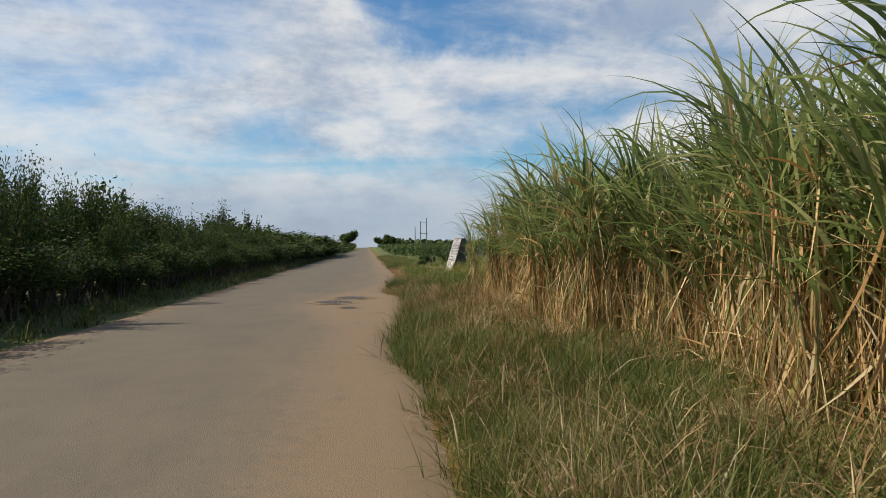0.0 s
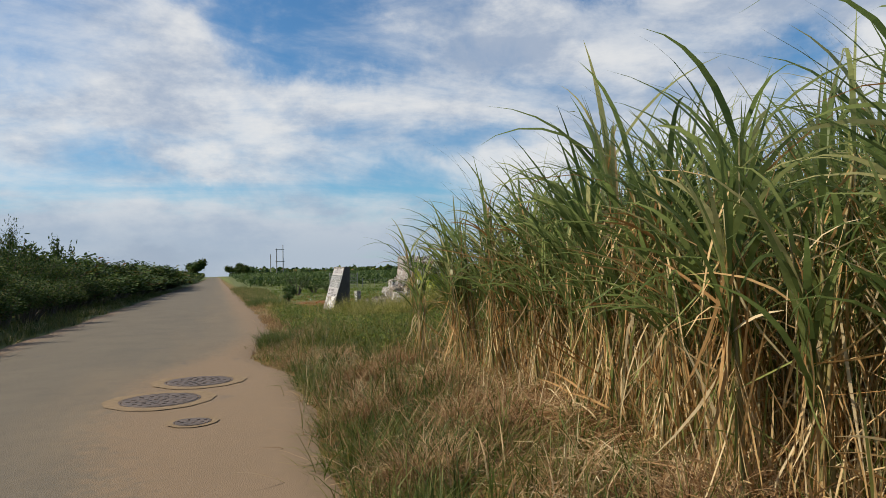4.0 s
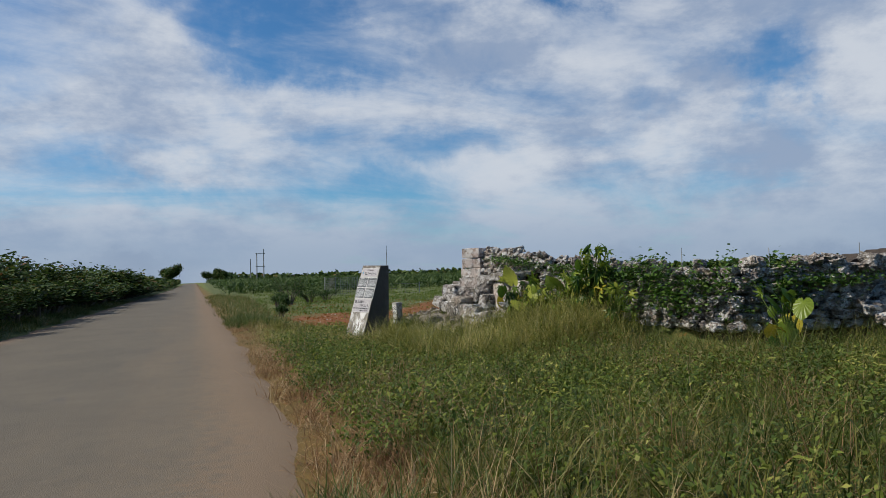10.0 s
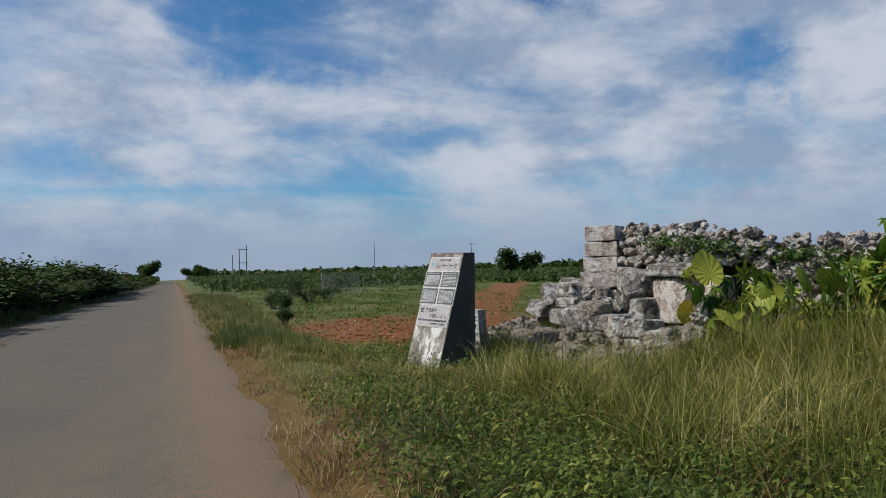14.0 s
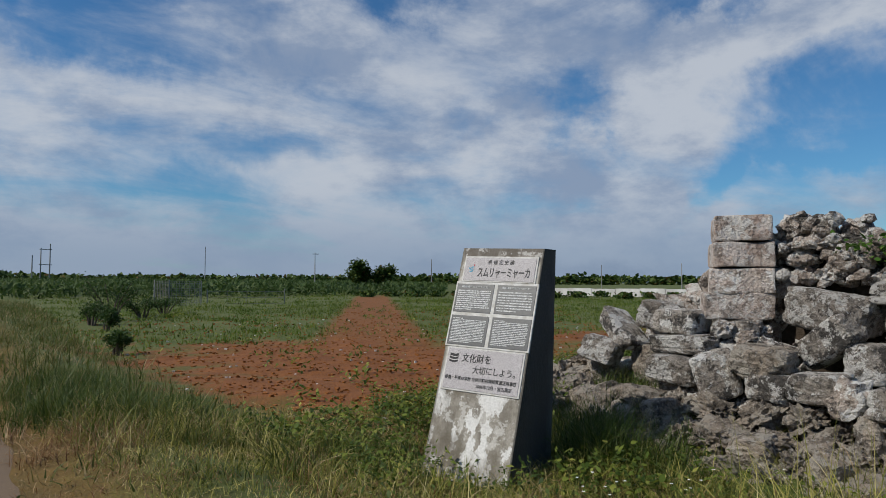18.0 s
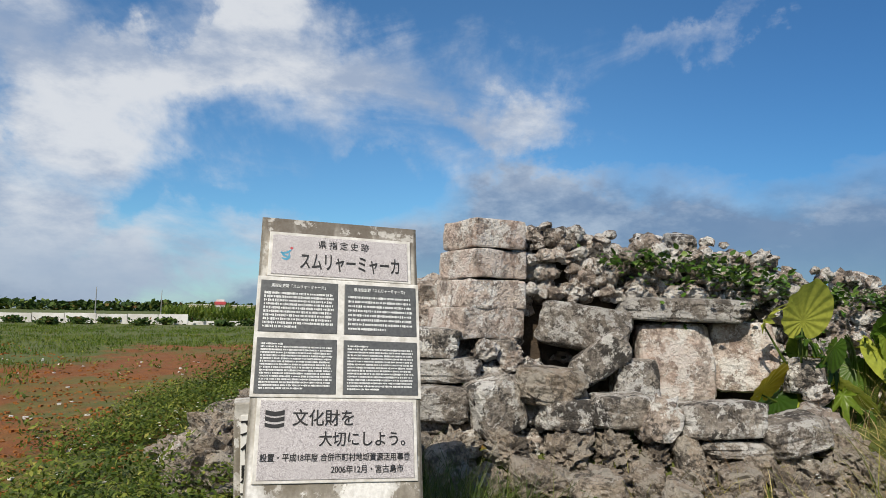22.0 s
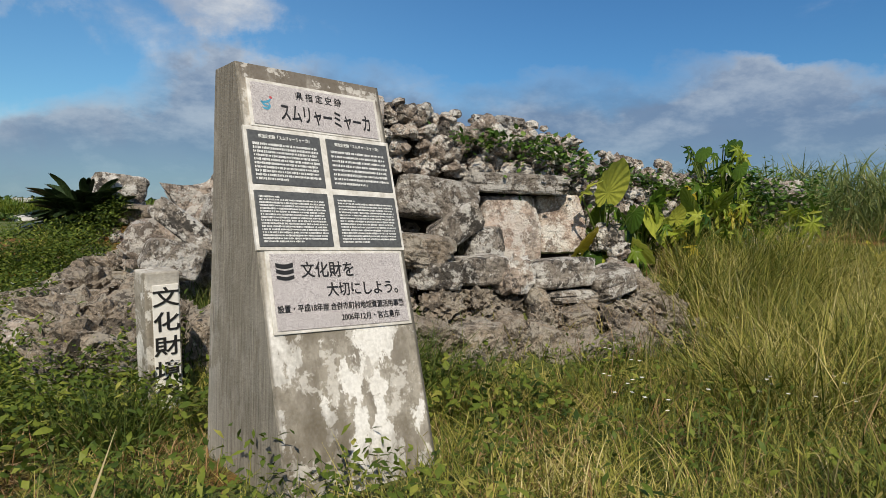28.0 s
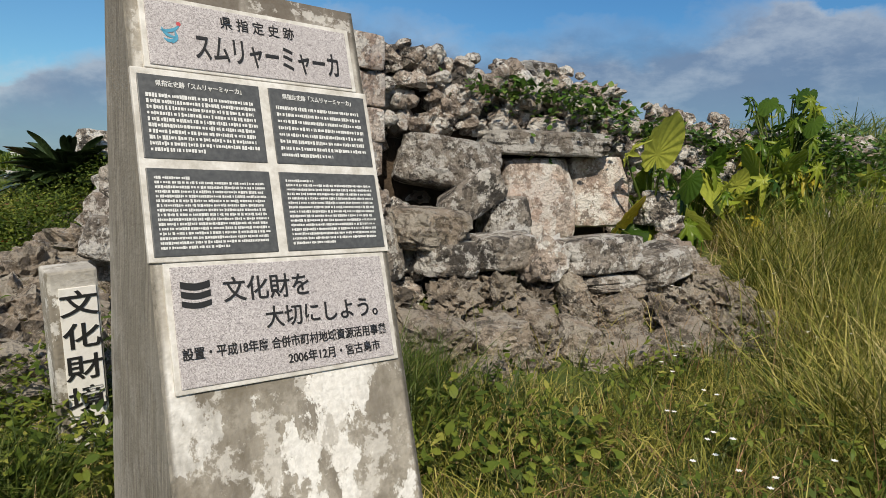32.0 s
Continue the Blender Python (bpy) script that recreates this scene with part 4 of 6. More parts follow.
def build_ruin():
    """Rubble wall of coral stone with a corner pillar of hewn blocks, on a low heap of fallen stones."""
    ru = thing("stone_ruin", pose(0, 0, 0), "ruined dry wall of weathered coral limestone, overgrown with vines", "ruin")
    rnd = random.Random(11)
    # corner pillar: four courses of hewn stone
    turn = math.degrees(math.atan2(-0.82, 0.57))
    pil = new("pillar")
    pil.parent = ru
    pil["label"] = "corner pillar of pale hewn blocks"
    for i, (w, h, d, dx) in enumerate(((0.70, 0.29, 0.62, -0.06), (0.63, 0.27, 0.60, -0.02), (0.59, 0.27, 0.58, 0.0), (0.55, 0.275, 0.58, 0.01))):
        bm = box_bm(-w / 2, w / 2, 0, d, 0, h - 0.012, 0.022)
        bmesh.ops.subdivide_edges(bm, edges=[e for e in bm.edges if e.calc_length() > 0.12], cuts=5, use_grid_fill=True)
        for v in bm.verts:
            q = v.co * 4 + Vector((i * 5, 0, 0))
            v.co += Vector((noise.noise(q), noise.noise(q + Vector((0, 9, 0))), noise.noise(q + Vector((0, 0, 9))))) * 0.022
        ob = part("block", bm, M["cut_stone"], pil)
        ob.matrix_basis = pose(7.975 + 0.03 * (3 - i) * 0.4, 30.0, 0.99 + 0.272 * i, 0, 0, turn + (1.5, -1, 1, 0)[i]) @ pose(dx, 0, 0)
    # wall line behind: course after course of rough stones
    line = [(8.24, 29.86), (8.32, 28.2), (8.95, 26.9), (9.35, 24.6), (9.9, 22.6), (12.0, 22.0), (15.5, 22.9)]
    tops = [2.06, 1.95, 1.70, 1.52, 1.42, 1.5, 1.8]
    seg = [math.dist(a, b) for a, b in zip(line, line[1:])]

    def along(s):
        for (a, b, l, t0, t1) in zip(line, line[1:], seg, tops, tops[1:]):
            if s <= l:
                u = s / l
                return a[0] + (b[0] - a[0]) * u, a[1] + (b[1] - a[1]) * u, math.degrees(math.atan2(b[1] - a[1], b[0] - a[0])), t0 + (t1 - t0) * u
            s -= l
        return (*line[-1], 0, tops[-1])

    z = 0.2
    while z < 2.05:
        h = rnd.uniform(0.13, 0.21)
        s = rnd.uniform(0, 0.2)
        while s < sum(seg):
            w = rnd.uniform(0.15, 0.36)
            if s > 8:
                w *= 1.25
            x, y, a, top = along(s + w / 2)
            if z + h * 0.6 < top + rnd.uniform(-0.12, 0.05):
                back = rnd.uniform(-0.06, 0.10) + 0.16 * (z - 0.4) + (0.34 if z < 1.2 and 27.4 < y < 29.9 else 0)
                ruin_stone(ru, LUMPS if rnd.random() < 0.75 else SLABS, x + back, y + rnd.uniform(-0.04, 0.04), z + h / 2, w * 1.12, rnd.uniform(0.32, 0.5), h * 1.22, a + rnd.uniform(-15, 15), rnd.uniform(-20, 20), rnd.uniform(-14, 14))
            s += w
        z += h
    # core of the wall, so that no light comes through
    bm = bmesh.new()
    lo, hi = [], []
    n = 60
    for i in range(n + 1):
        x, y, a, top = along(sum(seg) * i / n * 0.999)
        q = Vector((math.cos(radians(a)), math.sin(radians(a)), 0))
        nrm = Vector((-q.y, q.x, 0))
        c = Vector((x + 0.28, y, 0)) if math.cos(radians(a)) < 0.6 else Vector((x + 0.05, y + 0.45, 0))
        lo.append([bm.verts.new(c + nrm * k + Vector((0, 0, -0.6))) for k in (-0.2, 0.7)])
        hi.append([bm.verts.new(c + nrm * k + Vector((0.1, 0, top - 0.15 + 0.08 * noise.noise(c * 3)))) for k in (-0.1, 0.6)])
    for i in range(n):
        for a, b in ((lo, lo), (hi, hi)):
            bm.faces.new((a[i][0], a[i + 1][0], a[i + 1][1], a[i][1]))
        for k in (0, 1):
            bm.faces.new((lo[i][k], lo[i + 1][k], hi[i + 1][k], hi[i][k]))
    # the core's dark colour stands in for shade deep in the joints
    part("wall_core", bm, M["gap_shade"], ru, "wall core painted dark as shade in the gaps")
    # small stones wedged into the face
    for i in range(330):
        x, y, a, top = along(rnd.uniform(0.1, 6.5))
        size = rnd.uniform(0.07, 0.17)
        z = rnd.uniform(0.5 if y < 27.4 else 1.36, top + 0.02)
        ruin_stone(ru, CHIPS, x - 0.17 + 0.16 * (z - 0.4) + rnd.uniform(-0.05, 0.04), y, z, size * 1.3, size * 1.2, size, rnd.uniform(0, 360), rnd.uniform(-30, 30), rnd.uniform(-30, 30))
    # large single stones of the wall's face and foot
    big = [
        (8.23, 28.44, 0.80, 0.34, 0.66, 0.70, 3, 0, 0, HEWN, "upright hewn slab"), (8.36, 27.80, 0.86, 0.34, 0.58, 0.62, -4, 0, 0, HEWN, "upright hewn slab"),
        (8.28, 28.34, 1.285, 0.56, 1.10, 0.21, 3, 1, -4, BLOCKS, "long flat slab"), (8.20, 29.24, 1.09, 0.60, 0.82, 0.40, -8, 9, 6, BLOCKS, "large grey boulder"),
        (7.90, 29.13, 0.84, 0.34, 0.56, 0.29, -10, -38, -8, BLOCKS, "tilted slab"), (7.93, 28.84, 0.66, 0.36, 0.36, 0.36, 8, 0, 0, BLOCKS, ""),
        (7.52, 29.58, 0.64, 0.44, 0.54, 0.30, 10, 4, 0, SPLIT, "dark rounded boulder"), (7.52, 29.46, 0.43, 0.48, 0.46, 0.25, -4, 3, 0, BLOCKS, "pale flat block"),
        (7.50, 29.06, 0.46, 0.46, 0.44, 0.27, 6, -3, 0, BLOCKS, ""), (7.42, 28.30, 0.43, 0.46, 0.62, 0.27, 2, -3, 3, BLOCKS, "pale flat block"),
        (7.42, 28.22, 0.23, 0.46, 0.56, 0.13, 0, -2, 0, BLOCKS, "thin flat slab"), (7.35, 28.76, 0.42, 0.38, 0.34, 0.38, 20, 20, 10, LUMPS, ""),
        (7.40, 27.80, 0.33, 0.42, 0.52, 0.26, 14, -14, 0, BLOCKS, ""), (7.62, 27.48, 0.40, 0.40, 0.38, 0.26, -10, 6, 0, LUMPS, ""),
        (7.82, 28.94, 0.52, 0.20, 0.14, 0.28, 20, 12, 0, BLOCKS, ""), (8.0, 29.62, 0.66, 0.40, 0.40, 0.30, 30, 0, 10, LUMPS, ""),
        (7.80, 30.60, 0.96, 0.46, 0.50, 0.26, 6, 3, 0, BLOCKS, "squared block"), (7.77, 30.50, 0.725, 0.54, 0.70, 0.20, -4, -3, 0, BLOCKS, "layered flat slab"),
        (7.62, 30.52, 0.47, 0.52, 0.56, 0.30, 5, 2, 0, BLOCKS, "pale flat block"), (7.52, 30.04, 0.47, 0.42, 0.40, 0.46, 30, -18, 0, BLOCKS, "wedge of stone"),
        (7.78, 30.12, 0.90, 0.26, 0.24, 0.22, 15, 10, 0, LUMPS, "reddish stone"), (7.85, 29.90, 0.80, 0.26, 0.26, 0.22, 50, 0, 0, LUMPS, ""),
        (7.92, 31.50, 0.82, 0.42, 0.66, 0.20, -10, 38, 10, BLOCKS, "leaning flat slab"), (7.70, 31.62, 0.58, 0.36, 0.44, 0.30, 15, 14, 5, BLOCKS, ""),
        (8.15, 31.10, 0.98, 0.42, 0.50, 0.34, 20, 10, 0, BLOCKS, ""), (8.15, 31.15, 0.42, 0.55, 0.60, 0.50, 40, 0, 0, SPLIT, ""),
    ]
    for x, y, z, sx, sy, sz, rz, rx, ry, pool, label in big:
        ruin_stone(ru, pool, x, y, z, sx, sy, sz, rz, rx, ry, label=label)
    # small stones lying between the large ones
    for i in range(120):
        y = rnd.uniform(27.3, 30.9)
        z = rnd.uniform(0.15, 0.95)
        if (27.5 < y < 28.75 and z > 0.42) or (28.75 <= y < 29.7 and z > 0.5):
            continue
        x = 7.32 + 0.55 * z + rnd.uniform(0.0, 0.25) + (0.12 if y > 29.8 else 0)
        size = rnd.uniform(0.10, 0.22)
        ruin_stone(ru, LUMPS if i % 3 else BLOCKS, x, y, z, size * 1.2, size * 1.3, size, rnd.uniform(0, 360), rnd.uniform(-30, 30), rnd.uniform(-30, 30))
    # bedrock at the foot: rough rocks side by side, shade painted dark between them
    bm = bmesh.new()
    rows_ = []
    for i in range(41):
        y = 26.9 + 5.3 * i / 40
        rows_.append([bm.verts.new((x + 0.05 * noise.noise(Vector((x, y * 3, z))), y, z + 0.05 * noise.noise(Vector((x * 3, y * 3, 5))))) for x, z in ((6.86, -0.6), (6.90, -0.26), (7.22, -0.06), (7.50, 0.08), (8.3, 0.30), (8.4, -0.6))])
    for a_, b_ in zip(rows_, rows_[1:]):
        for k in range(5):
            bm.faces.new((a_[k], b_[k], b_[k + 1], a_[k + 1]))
    part("earth_bed", bm, M["gap_shade"], ru, "sloped bed painted dark as shade between the rocks")
    for k, (cx, cz) in enumerate(((6.72, -0.20), (6.90, -0.06), (7.12, 0.03), (7.32, 0.15))):
        y = 26.9 + 0.12 * k
        while y < 32.2:
            w = rnd.uniform(0.20, 0.48)
            y += w / 2
            if not (k == 0 and y > 30.7):
                ruin_stone(ru, SPLIT if rnd.random() < 0.45 else ROCKS, cx + rnd.uniform(-0.06, 0.06), y, cz + rnd.uniform(-0.05, 0.04), rnd.uniform(0.32, 0.46), w * 1.0, rnd.uniform(0.22, 0.36), rnd.uniform(-16, 16), rnd.uniform(-22, 22), rnd.uniform(-16, 16))
            y += w / 2
    for i in range(130):
        x, y = rnd.uniform(6.7, 14.6), rnd.uniform(31.4, 33.4)
        if (x < 6.8 and y > 30.9) or y > 30.8 + 0.344 * (x - 2):
            continue
        size = rnd.uniform(0.22, 0.5)
        if x > 9.5 and y > 32.6:
            size *= 0.5
        ruin_stone(ru, SPLIT if i % 3 == 1 else ROCKS if i % 3 else LUMPS, x, y, float(land(x, y)) + 0.12 * size, size * 1.1, size * rnd.uniform(0.7, 1.1), size * rnd.uniform(0.6, 0.9), rnd.uniform(0, 360), rnd.uniform(-20, 20), rnd.uniform(-20, 20))
    # slope of fallen rubble before the far part of the wall
    for i in range(90):
        x, y = rnd.uniform(12.0, 16.5), rnd.uniform(20.6, 22.4)
        size = rnd.uniform(0.2, 0.42)
        ruin_stone(ru, LUMPS if i % 3 else SLABS, x, y, float(land(x, y)) + 0.05 + 0.6 * (y - 20.6), size * 1.2, size, size * 0.7, rnd.uniform(0, 360), rnd.uniform(-20, 20), rnd.uniform(-20, 20))
    # heap beyond the monument: boulder, steep rubble shoulder, bedrock under all
    for x, y, z, sx, sy, sz, rz, rx, ry, pool, label in (
        (14.1, 32.8, 1.22, 0.7, 0.85, 0.56, 10, 6, 8, BLOCKS, "pale boulder"), (9.2, 31.4, 0.95, 0.7, 0.7, 0.7, 0, 0, 0, LUMPS, ""),
        (9.1, 31.0, 1.20, 0.8, 0.8, 0.5, 40, 0, 0, LUMPS, ""), (8.9, 30.7, 1.25, 0.7, 0.7, 0.9, 80, 0, 0, LUMPS, ""), (9.4, 31.9, 0.6, 0.7, 0.7, 0.6, 80, 0, 0, LUMPS, ""),
        (9.9, 32.2, 0.25, 0.8, 0.8, 0.6, 30, 0, 0, ROCKS, ""), (10.4, 32.6, 0.1, 0.9, 0.9, 0.6, 70, 0, 0, ROCKS, ""), (9.0, 32.4, 0.05, 0.8, 0.8, 0.5, 10, 0, 0, ROCKS, ""),
        (8.3, 30.75, 0.1, 1.2, 1.1, 0.9, 20, 0, 0, ROCKS, ""), (8.1, 30.0, 0.1, 0.9, 0.9, 0.8, 60, 0, 0, ROCKS, ""), (7.85, 29.3, 0.0, 0.9, 1.4, 0.6, 10, 0, 0, ROCKS, ""), (7.9, 28.2, 0.0, 0.9, 1.5, 0.5, 5, 0, 0, ROCKS, ""),
        (8.55, 29.98, 0.95, 0.55, 0.5, 0.5, 10, 0, 0, LUMPS, ""), (8.5, 29.9, 1.35, 0.5, 0.5, 0.45, 60, 0, 0, LUMPS, ""), (8.48, 29.92, 1.72, 0.5, 0.5, 0.4, 100, 0, 0, LUMPS, ""), (8.5, 29.7, 1.95, 0.4, 0.4, 0.3, 100, 0, 0, LUMPS, ""), (8.6, 31.2, 0.6, 0.8, 0.8, 0.9, 10, 0, 0, LUMPS, ""), (8.9, 30.2, 1.2, 0.9, 0.9, 1.1, 10, 0, 0, LUMPS, ""),
        (7.15, 32.15, -0.02, 0.9, 0.9, 0.62, 20, 0, 0, ROCKS, "weathered bedrock"), (6.9, 31.9, -0.1, 0.7, 0.8, 0.5, 70, 0, 0, ROCKS, ""), (7.7, 32.3, 0.1, 0.8, 0.7, 0.6, 50, 0, 0, ROCKS, ""), (8.3, 32.3, 0.25, 0.8, 0.6, 0.5, 5, 0, 0, ROCKS, "")):
        ruin_stone(ru, pool, x, y, z, sx, sy, sz, rz, rx, ry, label=label)
    return along, sum(seg)


RUIN_ALONG, RUIN_LEN = build_ruin()


# ---------------------------------------------------------------- plants
def cane_parts(seed):
    """Meshes of one clump of sugarcane: stalks, green leaves, hanging straw."""
    r = np.random.default_rng(seed)
    stalks, green, straw = [], [], []
    for s in range(3):
        a, d = r.uniform(0, 6.28), r.uniform(0.03, 0.16)
        foot = np.array([d * math.cos(a), d * math.sin(a), -0.05])
        H, la, lean = r.uniform(1.5, 2.1), r.uniform(0, 6.28), r.uniform(0.02, 0.22)
        pts = [foot + np.array([lean * H * (u**1.5) * math.cos(la), lean * H * (u**1.5) * math.sin(la), H * u]) for u in np.linspace(0, 1, 5)]
        stalks.append(tube(pts, [0.016, 0.015, 0.014, 0.012, 0.008], 5))
        top = pts[-1]
        n = 15
        u = r.uniform(0.40, 1.0, n)
        base = foot + (top - foot) * u[:, None]
        green.append(strips(base, np.where(r.random(n) < 0.4, r.normal(3.3, 0.8, n), r.uniform(0, 6.28, n)), r.uniform(0.75, 1.4, n), r.uniform(0.018, 0.046, n), r.uniform(1.05, 1.5, n), r.uniform(0.5, 1.65, n) ** 1.6, (0.5, 0.85, 1.0, 0.95, 0.8, 0.55, 0.28, 0.03), r.uniform(-0.8, 0.8, n)))
        n = 60
        u = r.uniform(0.08, 1.0, n) ** 1.1
        base = foot + (top - foot) * u[:, None]
        straw.append(strips(base, r.uniform(0, 6.28, n), r.uniform(0.3, 0.95, n), r.uniform(0.006, 0.021, n), np.where(r.random(n) < 0.8, r.uniform(-1.55, -1.0, n), r.uniform(0.2, 1.3, n)), r.uniform(-0.7, 1.3, n), (0.6, 1.0, 0.9, 0.6, 0.05), r.uniform(-1.2, 1.2, n)))
    for n, lo, hi in ((14, 0.2, 0.55), (24, 0.35, 0.95)):
        base = np.stack([r.uniform(-0.22, 0.22, n), r.uniform(-0.22, 0.22, n), np.full(n, 0.02)], 1)
        straw.append(strips(base, r.uniform(0, 6.28, n), r.uniform(lo, hi, n), r.uniform(0.007, 0.016, n), r.uniform(0.2, 1.4, n) if hi < 0.6 else r.uniform(1.2, 1.57, n), r.uniform(0.3, 1.8, n) if hi < 0.6 else r.uniform(-0.2, 0.4, n), (0.6, 1.0, 0.8, 0.05), r.uniform(-1, 1, n)))
    return stalks, joined(green), joined(straw)


def build_cane():
    kinds = []
    for s in range(8):
        a, b, c = cane_parts(100 + s)
        kinds.append(([raw_mesh("stalk", *q, M["stalk"], True) for q in a], raw_mesh("green_leaves", *b, M["cane_green"]), raw_mesh("straw", *c, M["cane_dry"])))
    rnd = random.Random(4)
    first = {}
    near = []
    for row in range(6):
        y = -7.0
        while y < 11.75 - 0.25 * row:
            x = 3.62 + 0.58 * row + rnd.uniform(-0.16, 0.16) + 0.25 * math.sin(y * 0.9) * (row == 0)
            near.append((x, y + rnd.uniform(-0.1, 0.1), row))
            y += rnd.uniform(0.26, 0.44) if row < 2 else rnd.uniform(0.4, 0.6)
    for x, y, row in near:
        k = rnd.randrange(8)
        sc = rnd.uniform(0.86, 1.08) * (0.85 if row == 0 and y > 11.2 else 1)
        m = pose(x, y, float(land(x, y)), rnd.uniform(-5, 5), rnd.uniform(-7, 3), rnd.uniform(-45, 45)) @ Matrix.Diagonal((sc, sc, sc, 1))
        if k not in first:
            th = thing("sugarcane", m, "tall sugarcane clump with green tops and dry straw below", "sugarcane", "sugarcane in the field")
            for me in kinds[k][0]:
                part("stalk", me, None, th)
            tagged(part("green_leaves", kinds[k][1], None, th), kind="stuff")
            tagged(part("straw", kinds[k][2], None, th), kind="stuff")
            first[k] = th
        else:
            ob = first[k]
            keep = ob.matrix_basis.copy()
            ob.matrix_basis = pose(0, 0, 0)
            copy_thing(ob, m)
            ob.matrix_basis = keep
    # the depth of the field, seen only between the first rows
    r = np.random.default_rng(3)
    n = 16000
    x, y = 6.6 + 30 * r.random(n) ** 1.3, r.uniform(-8, 10.6, n)
    base = np.stack([x, y, r.uniform(0, 1.9, n)], 1)
    v, q = strips(base, r.uniform(0, 6.28, n), r.uniform(0.8, 1.5, n), r.uniform(0.03, 0.05, n), r.uniform(0.9, 1.5, n), r.uniform(0.2, 1.9, n), (0.6, 1, 0.7, 0.05), r.uniform(-1, 1, n))
    k = 5000
    e = np.stack([r.uniform(7.0, 34.0, k), r.uniform(8.6, 10.9, k), r.uniform(0, 2.2, k)], 1)
    v2, q2 = strips(e, r.uniform(0, 6.28, k), r.uniform(0.9, 1.5, k), r.uniform(0.03, 0.06, k), r.uniform(0.9, 1.5, k), r.uniform(0.3, 1.9, k), (0.6, 1, 0.7, 0.05), r.uniform(-1, 1, k))
    v, q = joined([(v, q), (v2, q2)])
    tagged(new("sugarcane_field", raw_mesh("sugarcane_field", v, q, M["cane_green"])), "dense interior of a green sugarcane field", "sugarcane", kind="stuff")


build_cane()


def shrub_parts(seed, tall, wide, leaves, size):
    """Trunk with limbs, and an uneven crown of leaf sprays."""
    r = np.random.default_rng(seed)
    limbs, crown = [], []
    for b in range(7):
        a, reach = r.uniform(0, 6.28), r.uniform(0.3, 1.0) * wide
        h = tall * r.uniform(0.55, 1.0)
        pts = [(0.08 * math.cos(a), 0.08 * math.sin(a), -0.1), (0.4 * reach * math.cos(a), 0.4 * reach * math.sin(a), h * 0.45), (reach * math.cos(a), reach * math.sin(a), h * 0.93)]
        limbs.append(tube(pts, (0.045, 0.028, 0.008), 5))
        k = leaves // 7
        u = r.uniform(0.25, 1.0, k)
        mid = np.array(pts[1]) * (1 - u[:, None]) + np.array(pts[2]) * u[:, None]
        spread_ = r.normal(0, 0.24, (k, 3)) * np.array([wide * 0.55, wide * 0.55, tall * 0.34])
        p = mid + spread_
        p[:, 2] = np.clip(p[:, 2], 0.08, tall * 1.12)
        crown.append(strips(p, r.uniform(0, 6.28, k), r.uniform(0.6, 1.3, k) * size, r.uniform(0.4, 0.62, k) * size, r.uniform(-0.4, 1.3, k), r.uniform(0.2, 1.2, k), (0.3, 1.0, 0.08), r.uniform(-1, 1, k)))
    return joined(limbs), joined(crown)


SHRUBS_AT_EDGE = ((-5.2, 7.5, 1.42), (-5.0, 11.8, 1.24), (-5.05, 16.3, 1.22), (-5.0, 20.1, 1.2))


